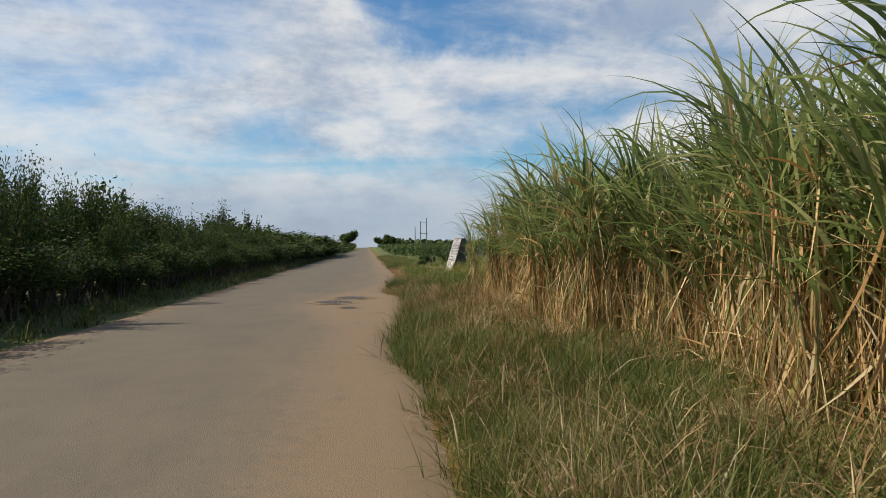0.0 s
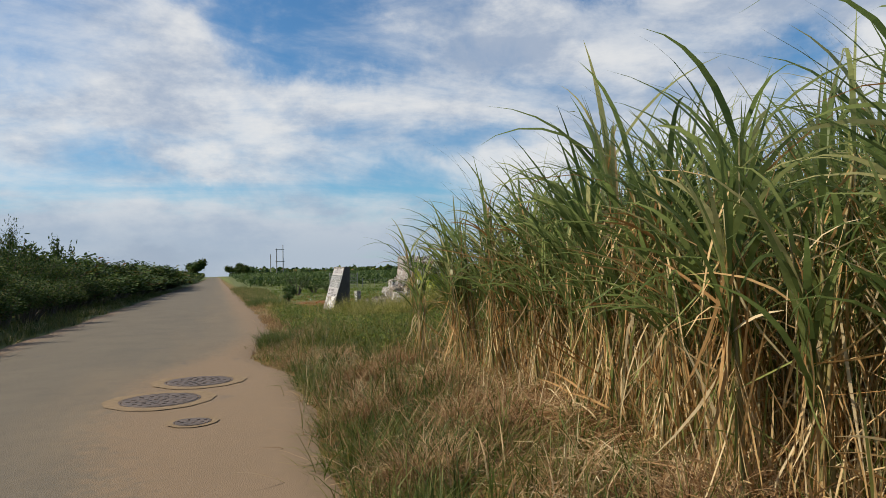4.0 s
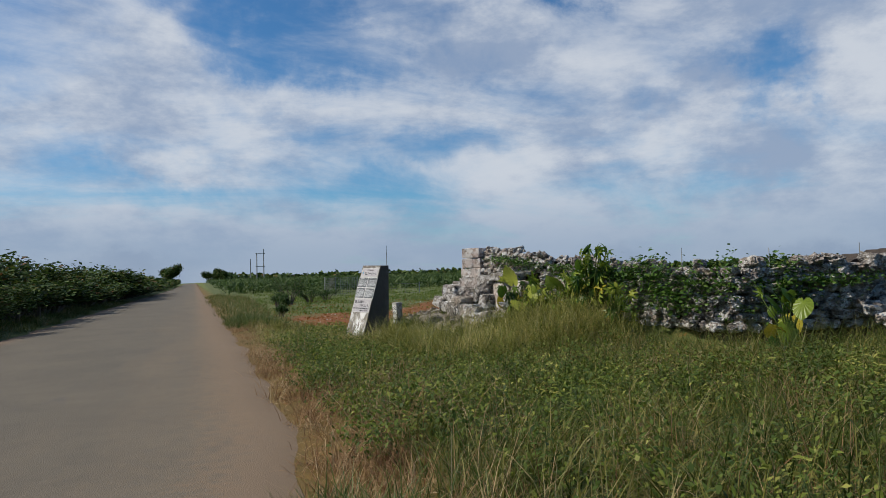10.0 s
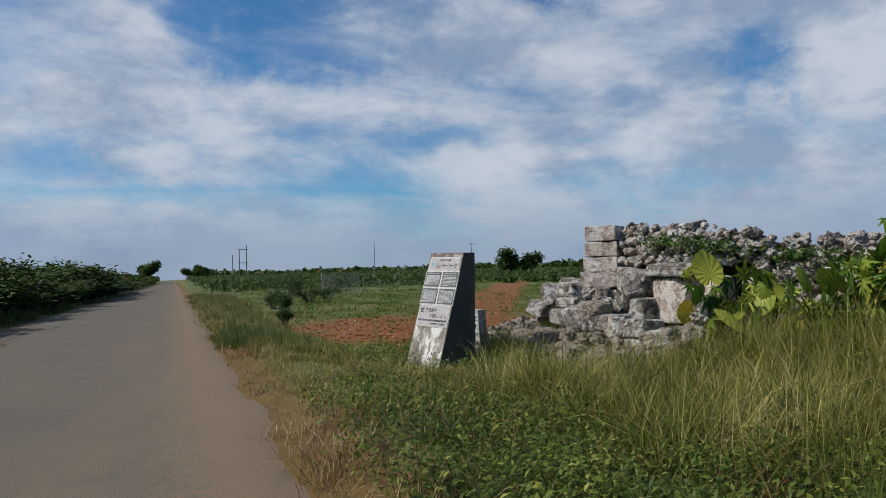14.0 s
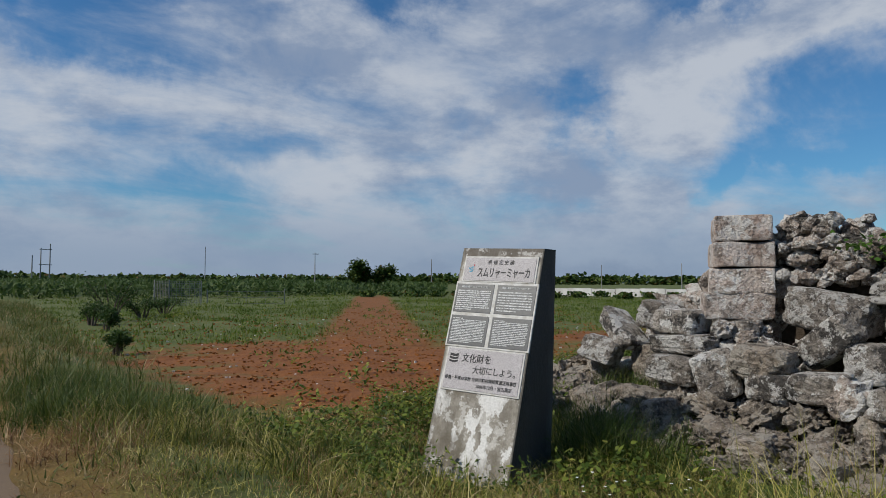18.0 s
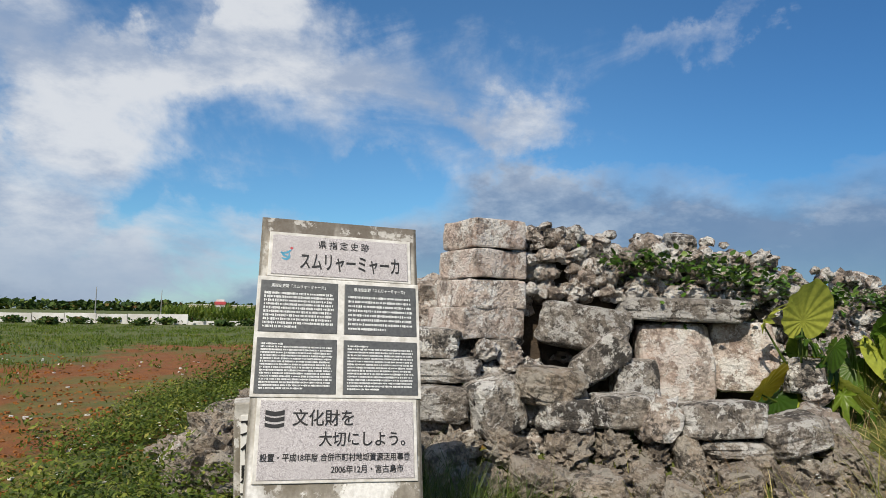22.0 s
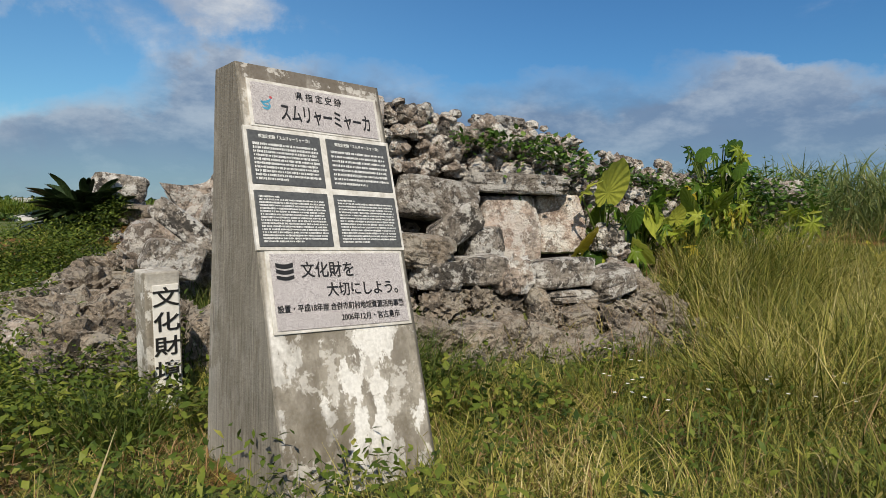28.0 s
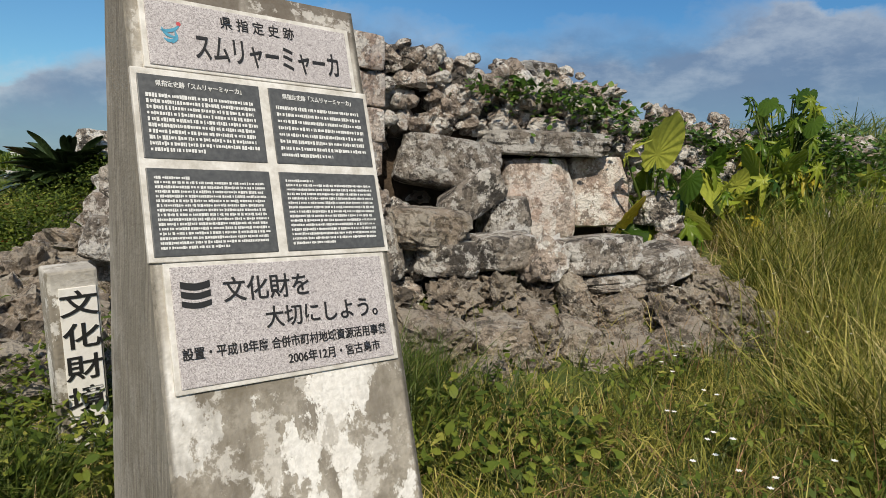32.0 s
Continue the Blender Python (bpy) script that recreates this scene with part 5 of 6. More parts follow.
def build_hedge():
    kinds = []
    for s in range(8):
        a, b = shrub_parts(200 + s, 2.0, 1.0, 3800 if s < 4 else 1100, 0.066 if s < 4 else 0.14)
        kinds.append((raw_mesh("trunk", *a, M["bark"], True), raw_mesh("crown", *b, M["hedge"])))
    protos = []
    for k in kinds:
        th = thing("roadside_shrub", pose(0, 0, 0), "dense dark green roadside shrub beside the road", "shrub", "shrubs along the road")
        part("trunk", k[0], None, th), tagged(part("crown", k[1], None, th), kind="stuff")
        protos.append(th)
    rnd = random.Random(8)
    spots = []
    for row, (x0, dy, h0) in enumerate(((-5.5, 0.85, 0.78), (-6.6, 1.0, 1.18), (-8.0, 1.5, 1.38))):
        y = -8.0 if row == 0 else -6.0
        while y < 110:
            f = 1.0 if y < 36 else 1.9 if y < 70 else 3.0
            tall = h0 * rnd.uniform(0.8, 1.15) * (1.0 + 0.10 * math.sin(y * 0.35 + row))
            spots.append((x0 + rnd.uniform(-0.35, 0.35), y, tall, rnd.uniform(0.9, 1.25) * f))
            y += dy * rnd.uniform(0.8, 1.2) * f
    for x, y, t in ((-7.2, 8.5, 1.75), (-7.4, 10.0, 1.85), (-7.0, 11.3, 1.6), (-7.0, 31.5, 1.9), (-6.9, 32.6, 1.6), (-7.2, 5.0, 1.6), (-7.5, 20.0, 1.5), (-7.4, 6.6, 1.7), (-6.9, 12.6, 1.75), (-6.7, 13.8, 1.8), (-6.9, 15.0, 1.55), (-6.2, 4.2, 1.5), (-6.3, 9.3, 1.45), (-7.0, 41.0, 1.8)):
        spots.append((x, y, t, 0.9))
    # single taller shrubs at the road's edge, whose shadows reach over the asphalt
    for x, y, t in SHRUBS_AT_EDGE:
        spots.append((x, y, t, 0.55))
    for i, (x, y, t, w) in enumerate(spots):
        m = pose(x, y, float(land(x, y)), 0, 0, rnd.uniform(0, 360)) @ Matrix.Diagonal((w, w, t, 1))
        if i < len(protos):
            protos[i].matrix_basis = m
        else:
            ob = protos[i % 4 + (4 if y > 38 or x < -7.6 else 0)]
            keep = ob.matrix_basis.copy()
            ob.matrix_basis = pose(0, 0, 0)
            copy_thing(ob, m)
            ob.matrix_basis = keep
    # far stretch of the hedge as one mass
    r = np.random.default_rng(9)
    n = 14000
    y = 108 + 230 * r.random(n) ** 1.3
    x = -5.0 - 4 * r.random(n)
    z = 2.35 * r.random(n) ** 0.6 * (0.75 + 0.25 * wave(x, y, 0.3, 2)) + land(x, y) + step(150, 420, y) * 0.9
    v, q = strips(np.stack([x, y, z], 1), r.uniform(0, 6.28, n), 0.6, 0.4, r.uniform(-0.4, 1.2, n), 0.8, (0.3, 1, 0.1), r.uniform(-1, 1, n))
    tagged(new("far_hedge", raw_mesh("far_hedge", v, q, M["hedge"])), "distant continuation of the roadside hedge", "hedge", kind="stuff")


build_hedge()


def build_bushes():
    """Dark leafy bushes standing in the meadow."""
    for i, (x, y, w, h) in enumerate(((6.3, 15.2, 1.3, 1.15), (7.1, 14.8, 1.0, 0.95), (7.9, 16.3, 0.8, 0.75), (8.2, 16.0, 0.9, 0.7),  (4.4, 42.5, 0.6, 0.6), (6.4, 55.0, 1.5, 1.75), (5.2, 49.0, 0.9, 0.8), (7.9, 56.5, 1.6, 1.0), (9.6, 60.0, 1.5, 0.9), (5.4, 53.0, 1.2, 1.1))):
        a, b = shrub_parts(400 + i, h, w * 0.7, 1800, 0.075)
        bu = thing("bush", pose(x, y, float(land(x, y))), "low dark leafy bush in the grass", "bush", "bushes in the meadow")
        part("trunk", raw_mesh("trunk", *a, M["bark"], True), None, bu)
        tagged(part("crown", raw_mesh("crown", *b, M["bush"]), None, bu), kind="stuff")


build_bushes()


def stuff(name, pieces, mat, label, category="grass"):
    tagged(new(name, raw_mesh(name, *joined(pieces), mat)), label, category, kind="stuff")


def blades(x, y, h, w, rise, curl, r, lift=0.0, prof=(1.0, 0.85, 0.5, 0.04)):
    n = len(x)
    # grass is trodden short before the monument
    h = h * (1 - 0.6 * ((x > 1.4) & (x < 3.5) & (y > 26.5) & (y < 32.2)))
    base = np.stack([x, y, land(x, y) - 0.02 + lift], 1)
    return strips(base, r.uniform(0, 6.28, n), h, w, rise, curl, prof, r.uniform(-0.6, 0.6, n))


def tufts(r, n, per, region, spread_, keep=None):
    """Places gathered in tufts."""
    cx, cy = r.uniform(region[0], region[1], n), r.uniform(region[2], region[3], n)
    if keep is not None:
        ok = keep(cx, cy)
        cx, cy = cx[ok], cy[ok]
    n = len(cx)
    big = r.uniform(0.6, 1.3, n)
    x = np.repeat(cx, per) + r.normal(0, spread_, n * per) * np.repeat(big, per)
    y = np.repeat(cy, per) + r.normal(0, spread_, n * per) * np.repeat(big, per)
    return x, y, np.repeat(big, per)


def off_road(x, y, gap=0.0):
    return (x > road_right(y) + gap) & ~((np.abs(x - 5.25) < 0.62) & (np.abs(y - 30.85) < 0.5))


def build_grass():
    r = np.random.default_rng(21)
    # verge before the cane field: green and straw-coloured tussocks
    p = []
    x, y, b = tufts(r, 1500, 44, (1.0, 3.8, -5.5, 13.0), 0.10, lambda x, y: off_road(x, y, 0.02) & ((y < 3.2) | (x < 1.9 + 0.5 * wave(x, y, 0.8, 4)) | (r.random(len(x)) < 0.36)))
    n = len(x)
    p.append(blades(x, y, r.uniform(0.12, 0.46, n) * b ** 1.5, r.uniform(0.005, 0.012, n), r.uniform(0.3, 1.5, n), r.uniform(0.2, 1.6, n), r))
    x, y, b = tufts(r, 130, 50, (1.0, 1.7, -5.5, 18.0), 0.09, lambda x, y: off_road(x, y, -0.02))
    n = len(x)
    p.append(blades(x, y, r.uniform(0.14, 0.36, n) * b, r.uniform(0.004, 0.008, n), r.uniform(0.4, 1.4, n), r.uniform(0.2, 1.6, n), r))
    stuff("verge_grass", p, M["turf"], "tufted green and straw-coloured verge grass beside the road")
    p = []
    x, y, b = tufts(r, 520, 44, (1.25, 3.9, -2.4, 13.2), 0.12, lambda x, y: off_road(x, y, 0.05) & (wave(x, y, 0.9, 6) > -0.15))
    n = len(x)
    p.append(blades(x, y, r.uniform(0.15, 0.5, n) * b, r.uniform(0.005, 0.013, n), r.uniform(0.0, 1.3, n), r.uniform(0.2, 1.8, n), r))
    x, y, b = tufts(r, 150, 44, (2.9, 4.4, -5.5, 13.2), 0.16)
    n = len(x)
    p.append(blades(x, y, r.uniform(0.2, 0.6, n) * b, r.uniform(0.006, 0.014, n), r.uniform(-0.1, 0.9, n), r.uniform(0.1, 1.4, n), r))
    x, y, b = tufts(r, 1500, 30, (1.0, 3.4, 13.0, 34.0), 0.09, lambda x, y: off_road(x, y, -0.03) & (x < road_right(y) + 0.75))
    n = len(x)
    p.append(blades(x, y, r.uniform(0.1, 0.32, n) * b, r.uniform(0.004, 0.008, n), r.uniform(0.2, 1.4, n), r.uniform(0.2, 1.6, n), r))
    x, y = r.uniform(2.7, 4.3, 2600), r.uniform(-4, 12.5, 2600)
    p.append(strips(np.stack([x, y, land(x, y) + r.uniform(0.0, 0.07, 2600)], 1), r.uniform(0, 6.28, 2600), r.uniform(0.25, 0.8, 2600), r.uniform(0.008, 0.02, 2600), r.uniform(0.0, 0.3, 2600), r.uniform(0.1, 0.6, 2600), (0.7, 1, 0.7, 0.1), r.uniform(-0.6, 0.6, 2600)))
    for cx, cy, rad, k in ((2.0, 2.6, 0.34, 900), (1.75, 0.9, 0.3, 700), (2.9, -0.4, 0.36, 800), (3.1, 1.6, 0.36, 800), (1.55, -1.3, 0.25, 500), (2.7, 3.3, 0.4, 1100), (1.75, 6.9, 0.4, 1100), (2.4, 7.9, 0.45, 1200), (2.9, 9.6, 0.4, 1000), (1.75, 8.9, 0.35, 800), (2.1, 10.9, 0.42, 1100), (2.8, 11.6, 0.4, 1000), (2.2, 12.9, 0.4, 900), (3.0, 5.6, 0.4, 900)):
        x, y = r.normal(cx, rad * 0.4, k), r.normal(cy, rad * 0.4, k)
        n = len(x)
        v = strips(np.stack([x, y, land(x, y) - 0.02 + 0.12 * np.exp(-((x - cx) ** 2 + (y - cy) ** 2) / (0.3 * rad * rad)) * r.random(n)], 1), np.arctan2(y - cy, x - cx) + r.normal(0, 1.3, n), r.uniform(0.12, 0.42, n), r.uniform(0.004, 0.009, n), r.uniform(0.1, 1.35, n), r.uniform(0.3, 2.2, n), (1, 0.85, 0.6, 0.05), r.uniform(-0.6, 0.6, n))
        p.append(v)
    x, y, b = tufts(r, 430, 30, (2.6, 6.0, 27.6, 33.6), 0.12, lambda x, y: off_road(x, y, 0.3))
    n = len(x)
    p.append(blades(x, y, r.uniform(0.08, 0.3, n) * b, r.uniform(0.004, 0.008, n), r.uniform(0.2, 1.4, n), r.uniform(0.2, 1.8, n), r))
    # dry stems among the green of the meadow
    x, y, b = tufts(r, 620, 16, (1.8, 8.2, 12.8, 28.5), 0.13, lambda x, y: off_road(x, y, 0.2) & (wave(x, y, 0.7, 9) > -0.2))
    n = len(x)
    p.append(blades(x, y, r.uniform(0.2, 0.62, n) * b, r.uniform(0.003, 0.007, n), r.uniform(0.7, 1.5, n), r.uniform(0.2, 1.6, n), r))
    stuff("dry_grass", p, M["dry"], "dry straw-coloured grass on red earth")
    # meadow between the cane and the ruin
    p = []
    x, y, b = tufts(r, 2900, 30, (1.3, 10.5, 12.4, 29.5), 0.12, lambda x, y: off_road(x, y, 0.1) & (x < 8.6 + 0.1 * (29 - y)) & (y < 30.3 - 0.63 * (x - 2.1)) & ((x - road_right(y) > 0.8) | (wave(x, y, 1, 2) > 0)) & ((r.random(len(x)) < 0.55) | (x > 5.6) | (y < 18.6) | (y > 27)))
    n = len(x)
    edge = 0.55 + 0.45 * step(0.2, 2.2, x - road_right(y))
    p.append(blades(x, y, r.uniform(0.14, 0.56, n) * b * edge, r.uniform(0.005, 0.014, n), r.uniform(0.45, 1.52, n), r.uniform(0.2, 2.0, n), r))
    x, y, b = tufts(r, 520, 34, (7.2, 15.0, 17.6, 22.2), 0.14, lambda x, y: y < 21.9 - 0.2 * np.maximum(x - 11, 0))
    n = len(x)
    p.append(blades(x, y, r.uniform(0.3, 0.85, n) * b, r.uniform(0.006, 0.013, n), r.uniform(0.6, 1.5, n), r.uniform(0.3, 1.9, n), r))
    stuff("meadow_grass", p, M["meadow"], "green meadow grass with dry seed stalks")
    p = []
    x, y, b = tufts(r, 620, 44, (4.6, 8.4, 24.0, 29.6), 0.13, lambda x, y: y < 30.2 - 0.63 * (x - 2.1))
    n = len(x)
    p.append(blades(x, y, r.uniform(0.35, 0.95, n) * b, r.uniform(0.005, 0.011, n), r.uniform(0.6, 1.5, n), r.uniform(0.3, 2.0, n), r))
    x, y, b = tufts(r, 420, 12, (4.8, 8.5, 23.0, 29.0), 0.14, lambda x, y: y < 29.9 - 0.63 * (x - 2.1))
    n = len(x)
    p.append(blades(x, y, r.uniform(0.6, 1.15, n) * b, r.uniform(0.0025, 0.0045, n), r.uniform(1.0, 1.5, n), r.uniform(0.1, 1.1, n), r))
    x, y, b = tufts(r, 900, 32, (2.4, 6.2, 27.5, 33.8), 0.12, lambda x, y: off_road(x, y, 0.3))
    n = len(x)
    p.append(blades(x, y, r.uniform(0.1, 0.42, n) * b * (1 - 0.45 * step(4.2, 5.0, x)), r.uniform(0.004, 0.009, n), r.uniform(0.4, 1.5, n), r.uniform(0.2, 2.0, n), r))
    x, y, b = tufts(r, 260, 30, (3.8, 6.6, 27.6, 30.4), 0.13)
    n = len(x)
    p.append(blades(x, y, r.uniform(0.1, 0.34, n) * b, r.uniform(0.004, 0.009, n), r.uniform(0.4, 1.5, n), r.uniform(0.2, 1.8, n), r))
    x, y, b = tufts(r, 110, 30, (5.4, 7.2, 27.0, 33.4), 0.12)
    n = len(x)
    p.append(blades(x, y, r.uniform(0.12, 0.36, n) * b, r.uniform(0.004, 0.009, n), r.uniform(0.6, 1.5, n), r.uniform(0.2, 1.8, n), r))
    stuff("tall_grass", p, M["tall"], "tall yellow-green meadow grass in front of the ruin")
    # lush dark tufts along the edge and round the monument
    p = []
    for cx, cy, rad, k, h in ((1.45, 5.6, 0.3, 900, 0.4), (1.45, 16.5, 0.46, 2000, 0.46), (1.6, 3.4, 0.25, 600, 0.36), (2.6, 1.2, 0.8, 2600, 0.36), (2.6, 36.0, 0.8, 2200, 0.42), (3.2, 33.6, 0.5, 1500, 0.40), (3.7, 34.4, 0.35, 600, 0.36), (2.4, 34.2, 0.5, 1200, 0.4), (6.1, 30.3, 0.3, 1000, 0.65), (6.5, 30.75, 0.32, 900, 0.6), (6.6, 29.95, 0.25, 350, 0.42), (6.2, 29.6, 0.35, 250, 0.4), (5.0, 29.4, 0.5, 250, 0.25), (4.5, 31.6, 0.5, 900, 0.3), (3.3, 14.2, 0.9, 1500, 0.28), (5.75, 31.8, 0.2, 700, 0.42), (6.3, 28.0, 0.35, 200, 0.4), (1.7, 11.2, 0.3, 700, 0.3), (7.4, 31.3, 0.5, 900, 0.4)):
        x, y = r.normal(cx, rad * 0.6, k), r.normal(cy, rad * 0.6, k)
        ok = off_road(x, y, -0.08)
        x, y = x[ok], y[ok]
        n = len(x)
        p.append(blades(x, y, r.uniform(0.5, 1.1, n) * h, r.uniform(0.005, 0.010, n), r.uniform(0.8, 1.5, n), r.uniform(0.3, 1.5, n), r))
    stuff("lush_grass", p, M["lush"], "lush dark green grass tufts")
    p = []
    x, y, b = tufts(r, 4600, 13, (3.6, 48, 31.0, 72.0), 0.22, lambda x, y: (np.hypot(x - 1.8, y - 28.5) + 2 * wave(x, y, 0.25, 5) > 16 + 14 * step(0, 8, x - 1.2 * (y - 28.5))) & ((np.abs(x - 6 - 0.58 * (y - 34)) > 1.7) | (y > 95)) & (np.sin(0.33 * np.hypot(x - 1.8, y - 28.5) + 0.6 * wave(x, y, 0.2, 1)) < 0.86))
    n = len(x)
    p.append(blades(x, y, r.uniform(0.10, 0.26, n) * b, r.uniform(0.016, 0.034, n), r.uniform(0.7, 1.5, n), r.uniform(0.2, 1.2, n), r, prof=(1, 0.7, 0.05)))
    x, y, b = tufts(r, 1500, 16, (6, 75, 42.0, 110.0), 0.35, lambda x, y: ((wave(x, y, 0.09, 7) > -0.1) | (y > 62)) & ((np.abs(x - 6 - 0.58 * (y - 34)) > 1.9) | (y > 95)))
    n = len(x)
    p.append(blades(x, y, r.uniform(0.12, 0.26, n) * b, r.uniform(0.03, 0.07, n), r.uniform(0.7, 1.5, n), r.uniform(0.2, 1.2, n), r, prof=(1, 0.7, 0.05)))
    stuff("field_grass", p, M["field"], "green grass growing over the far field")
    p = []
    x, y, b = tufts(r, 420, 60, (1.15, 3.3, -3.5, 3.4), 0.11, lambda x, y: off_road(x, y, -0.03) & ((x < 2.6) | (y < 1.2)) & (wave(x, y, 0.8, 3) > -0.45))
    n = len(x)
    p.append(blades(x, y, r.uniform(0.2, 0.44, n) * b, r.uniform(0.004, 0.008, n), r.uniform(0.6, 1.4, n), r.uniform(0.3, 1.5, n), r))
    x, y, b = tufts(r, 200, 50, (1.15, 2.3, 3.6, 14.0), 0.12, lambda x, y: off_road(x, y, -0.03) & (wave(x, y, 0.7, 8) > 0.15))
    n = len(x)
    p.append(blades(x, y, r.uniform(0.15, 0.36, n) * b, r.uniform(0.004, 0.008, n), r.uniform(0.6, 1.4, n), r.uniform(0.3, 1.5, n), r))
    x, y, b = tufts(r, 150, 46, (2.2, 8.0, 13.0, 18.5), 0.12, lambda x, y: wave(x, y, 0.6, 4) > -0.1)
    n = len(x)
    p.append(blades(x, y, r.uniform(0.2, 0.5, n) * b, r.uniform(0.004, 0.008, n), r.uniform(0.6, 1.45, n), r.uniform(0.3, 1.6, n), r))
    stuff("verge_tufts", p, M["verge"], "green grass tufts along the road edge and meadow")
    # verge beyond the field and on the far side of the road
    p = []
    x, y, b = tufts(r, 900, 20, (1.6, 6.5, 31.0, 80.0), 0.16, lambda x, y: off_road(x, y, 0.05) & (x < 3.0 + 0.03 * y))
    n = len(x)
    p.append(blades(x, y, r.uniform(0.18, 0.5, n) * b, r.uniform(0.008, 0.02, n), r.uniform(0.6, 1.5, n), r.uniform(0.2, 1.6, n), r))
    x, y, b = tufts(r, 900, 22, (-5.6, -3.6, -6, 70.0), 0.14, lambda x, y: x < road_left(y) - 0.05)
    n = len(x)
    p.append(blades(x, y, r.uniform(0.18, 0.5, n) * b, r.uniform(0.008, 0.02, n), r.uniform(0.5, 1.5, n), r.uniform(0.2, 1.6, n), r))
    stuff("roadside_grass", p, M["turf"], "rough grass along the far stretch of the road")
    # low leafy weeds
    p = []
    zones = ((2900, 1.9, 6.2, 18.0, 27.5), (800, 5.0, 8.2, 14.5, 25.0), (260, 2.6, 4.5, 12.8, 18.0), (420, 11.0, 15.5, 33.2, 35.5), (700, 11.0, 13.6, 32.7, 34.2), (90, 4.6, 6.5, 27.5, 30.2), (150, 3.9, 5.4, 30.4, 32.2), (500, 5.6, 7.2, 31.6, 33.6), (560, 8.0, 11.5, 32.9, 34.6), (50, 3.4, 4.9, 28.5, 31.0), (700, 6.5, 8.5, 14.5, 19.5), (260, 8.5, 12.0, 33.0, 35.0), (500, 9.6, 14.0, 23.0, 29.0))
    for k, x0, x1, y0, y1 in zones:
        x, y, b = tufts(r, k // 3, 44, (x0, x1, y0, y1), 0.12, lambda x, y: off_road(x, y, 0.35))
        n = len(x)
        h = r.uniform(0.03, 0.30, n) * b * (1.5 if y0 == 14.5 else 1.7 if y0 == 32.7 else 1)
        p.append(strips(np.stack([x, y, land(x, y) + h], 1), r.uniform(0, 6.28, n), r.uniform(0.03, 0.07, n), r.uniform(0.014, 0.034, n), r.uniform(-0.4, 1.1, n), r.uniform(0.2, 1.0, n), (0.2, 1.0, 0.05), r.uniform(-0.6, 0.6, n)))
    # larger leaves round the monument's foot and the post
    for k, x0, x1, y0, y1 in ((70, 3.9, 5.9, 31.9, 33.4), (16, 5.0, 6.2, 29.3, 30.0), (12, 5.6, 6.2, 31.2, 31.6)):
        x, y, b = tufts(r, k, 16, (x0, x1, y0, y1), 0.11, lambda x, y: off_road(x, y, 0.35))
        n = len(x)
        h = r.uniform(0.03, 0.27, n) * b
        p.append(strips(np.stack([x, y, land(x, y) + h], 1), r.uniform(0, 6.28, n), r.uniform(0.04, 0.085, n), r.uniform(0.026, 0.052, n), r.uniform(-0.3, 1.0, n), r.uniform(0.2, 1.0, n), (0.3, 0.9, 1.0, 0.6, 0.05), r.uniform(-0.6, 0.6, n)))
    stuff("leafy_weeds", p, M["weed"], "low leafy green weeds", "weeds")
    # small white flowers among the weeds
    x, y, b = tufts(r, 26, 3, (4.6, 7.6, 26.2, 29.3), 0.14)
    x2, y2, b2 = tufts(r, 22, 3, (7.0, 11.5, 32.2, 33.8), 0.2)
    x, y = np.concatenate([x, x2]), np.concatenate([y, y2])
    n = len(x)
    f = []
    base = np.stack([x, y, land(x, y) + r.uniform(0.2, 0.4, n)], 1)
    for k in range(6):
        f.append(strips(base, k * 1.047 + r.uniform(0, 0.2, n), 0.013, 0.008, 0.25, 0.3, (0.5, 1.0, 0.3)))
    stuff("white_flowers", f, M["white_paint"], "tiny white wild flowers among the weeds", "flowers")
    # weeds on the ploughed field
    p = []
    x, y, b = tufts(r, 700, 14, (4, 30, 33, 66), 0.12, lambda x, y: wave(x, y, 0.3, 1) > -0.2)
    n = len(x)
    p.append(strips(np.stack([x, y, land(x, y) + r.uniform(0.01, 0.16, n)], 1), r.uniform(0, 6.28, n), r.uniform(0.06, 0.12, n), r.uniform(0.03, 0.06, n), r.uniform(-0.1, 1.2, n), r.uniform(0.2, 1.0, n), (0.3, 1, 0.1), r.uniform(-0.6, 0.6, n)))
    stuff("field_weeds", p, M["weed"], "young weeds on the ploughed red field", "weeds")


build_grass()


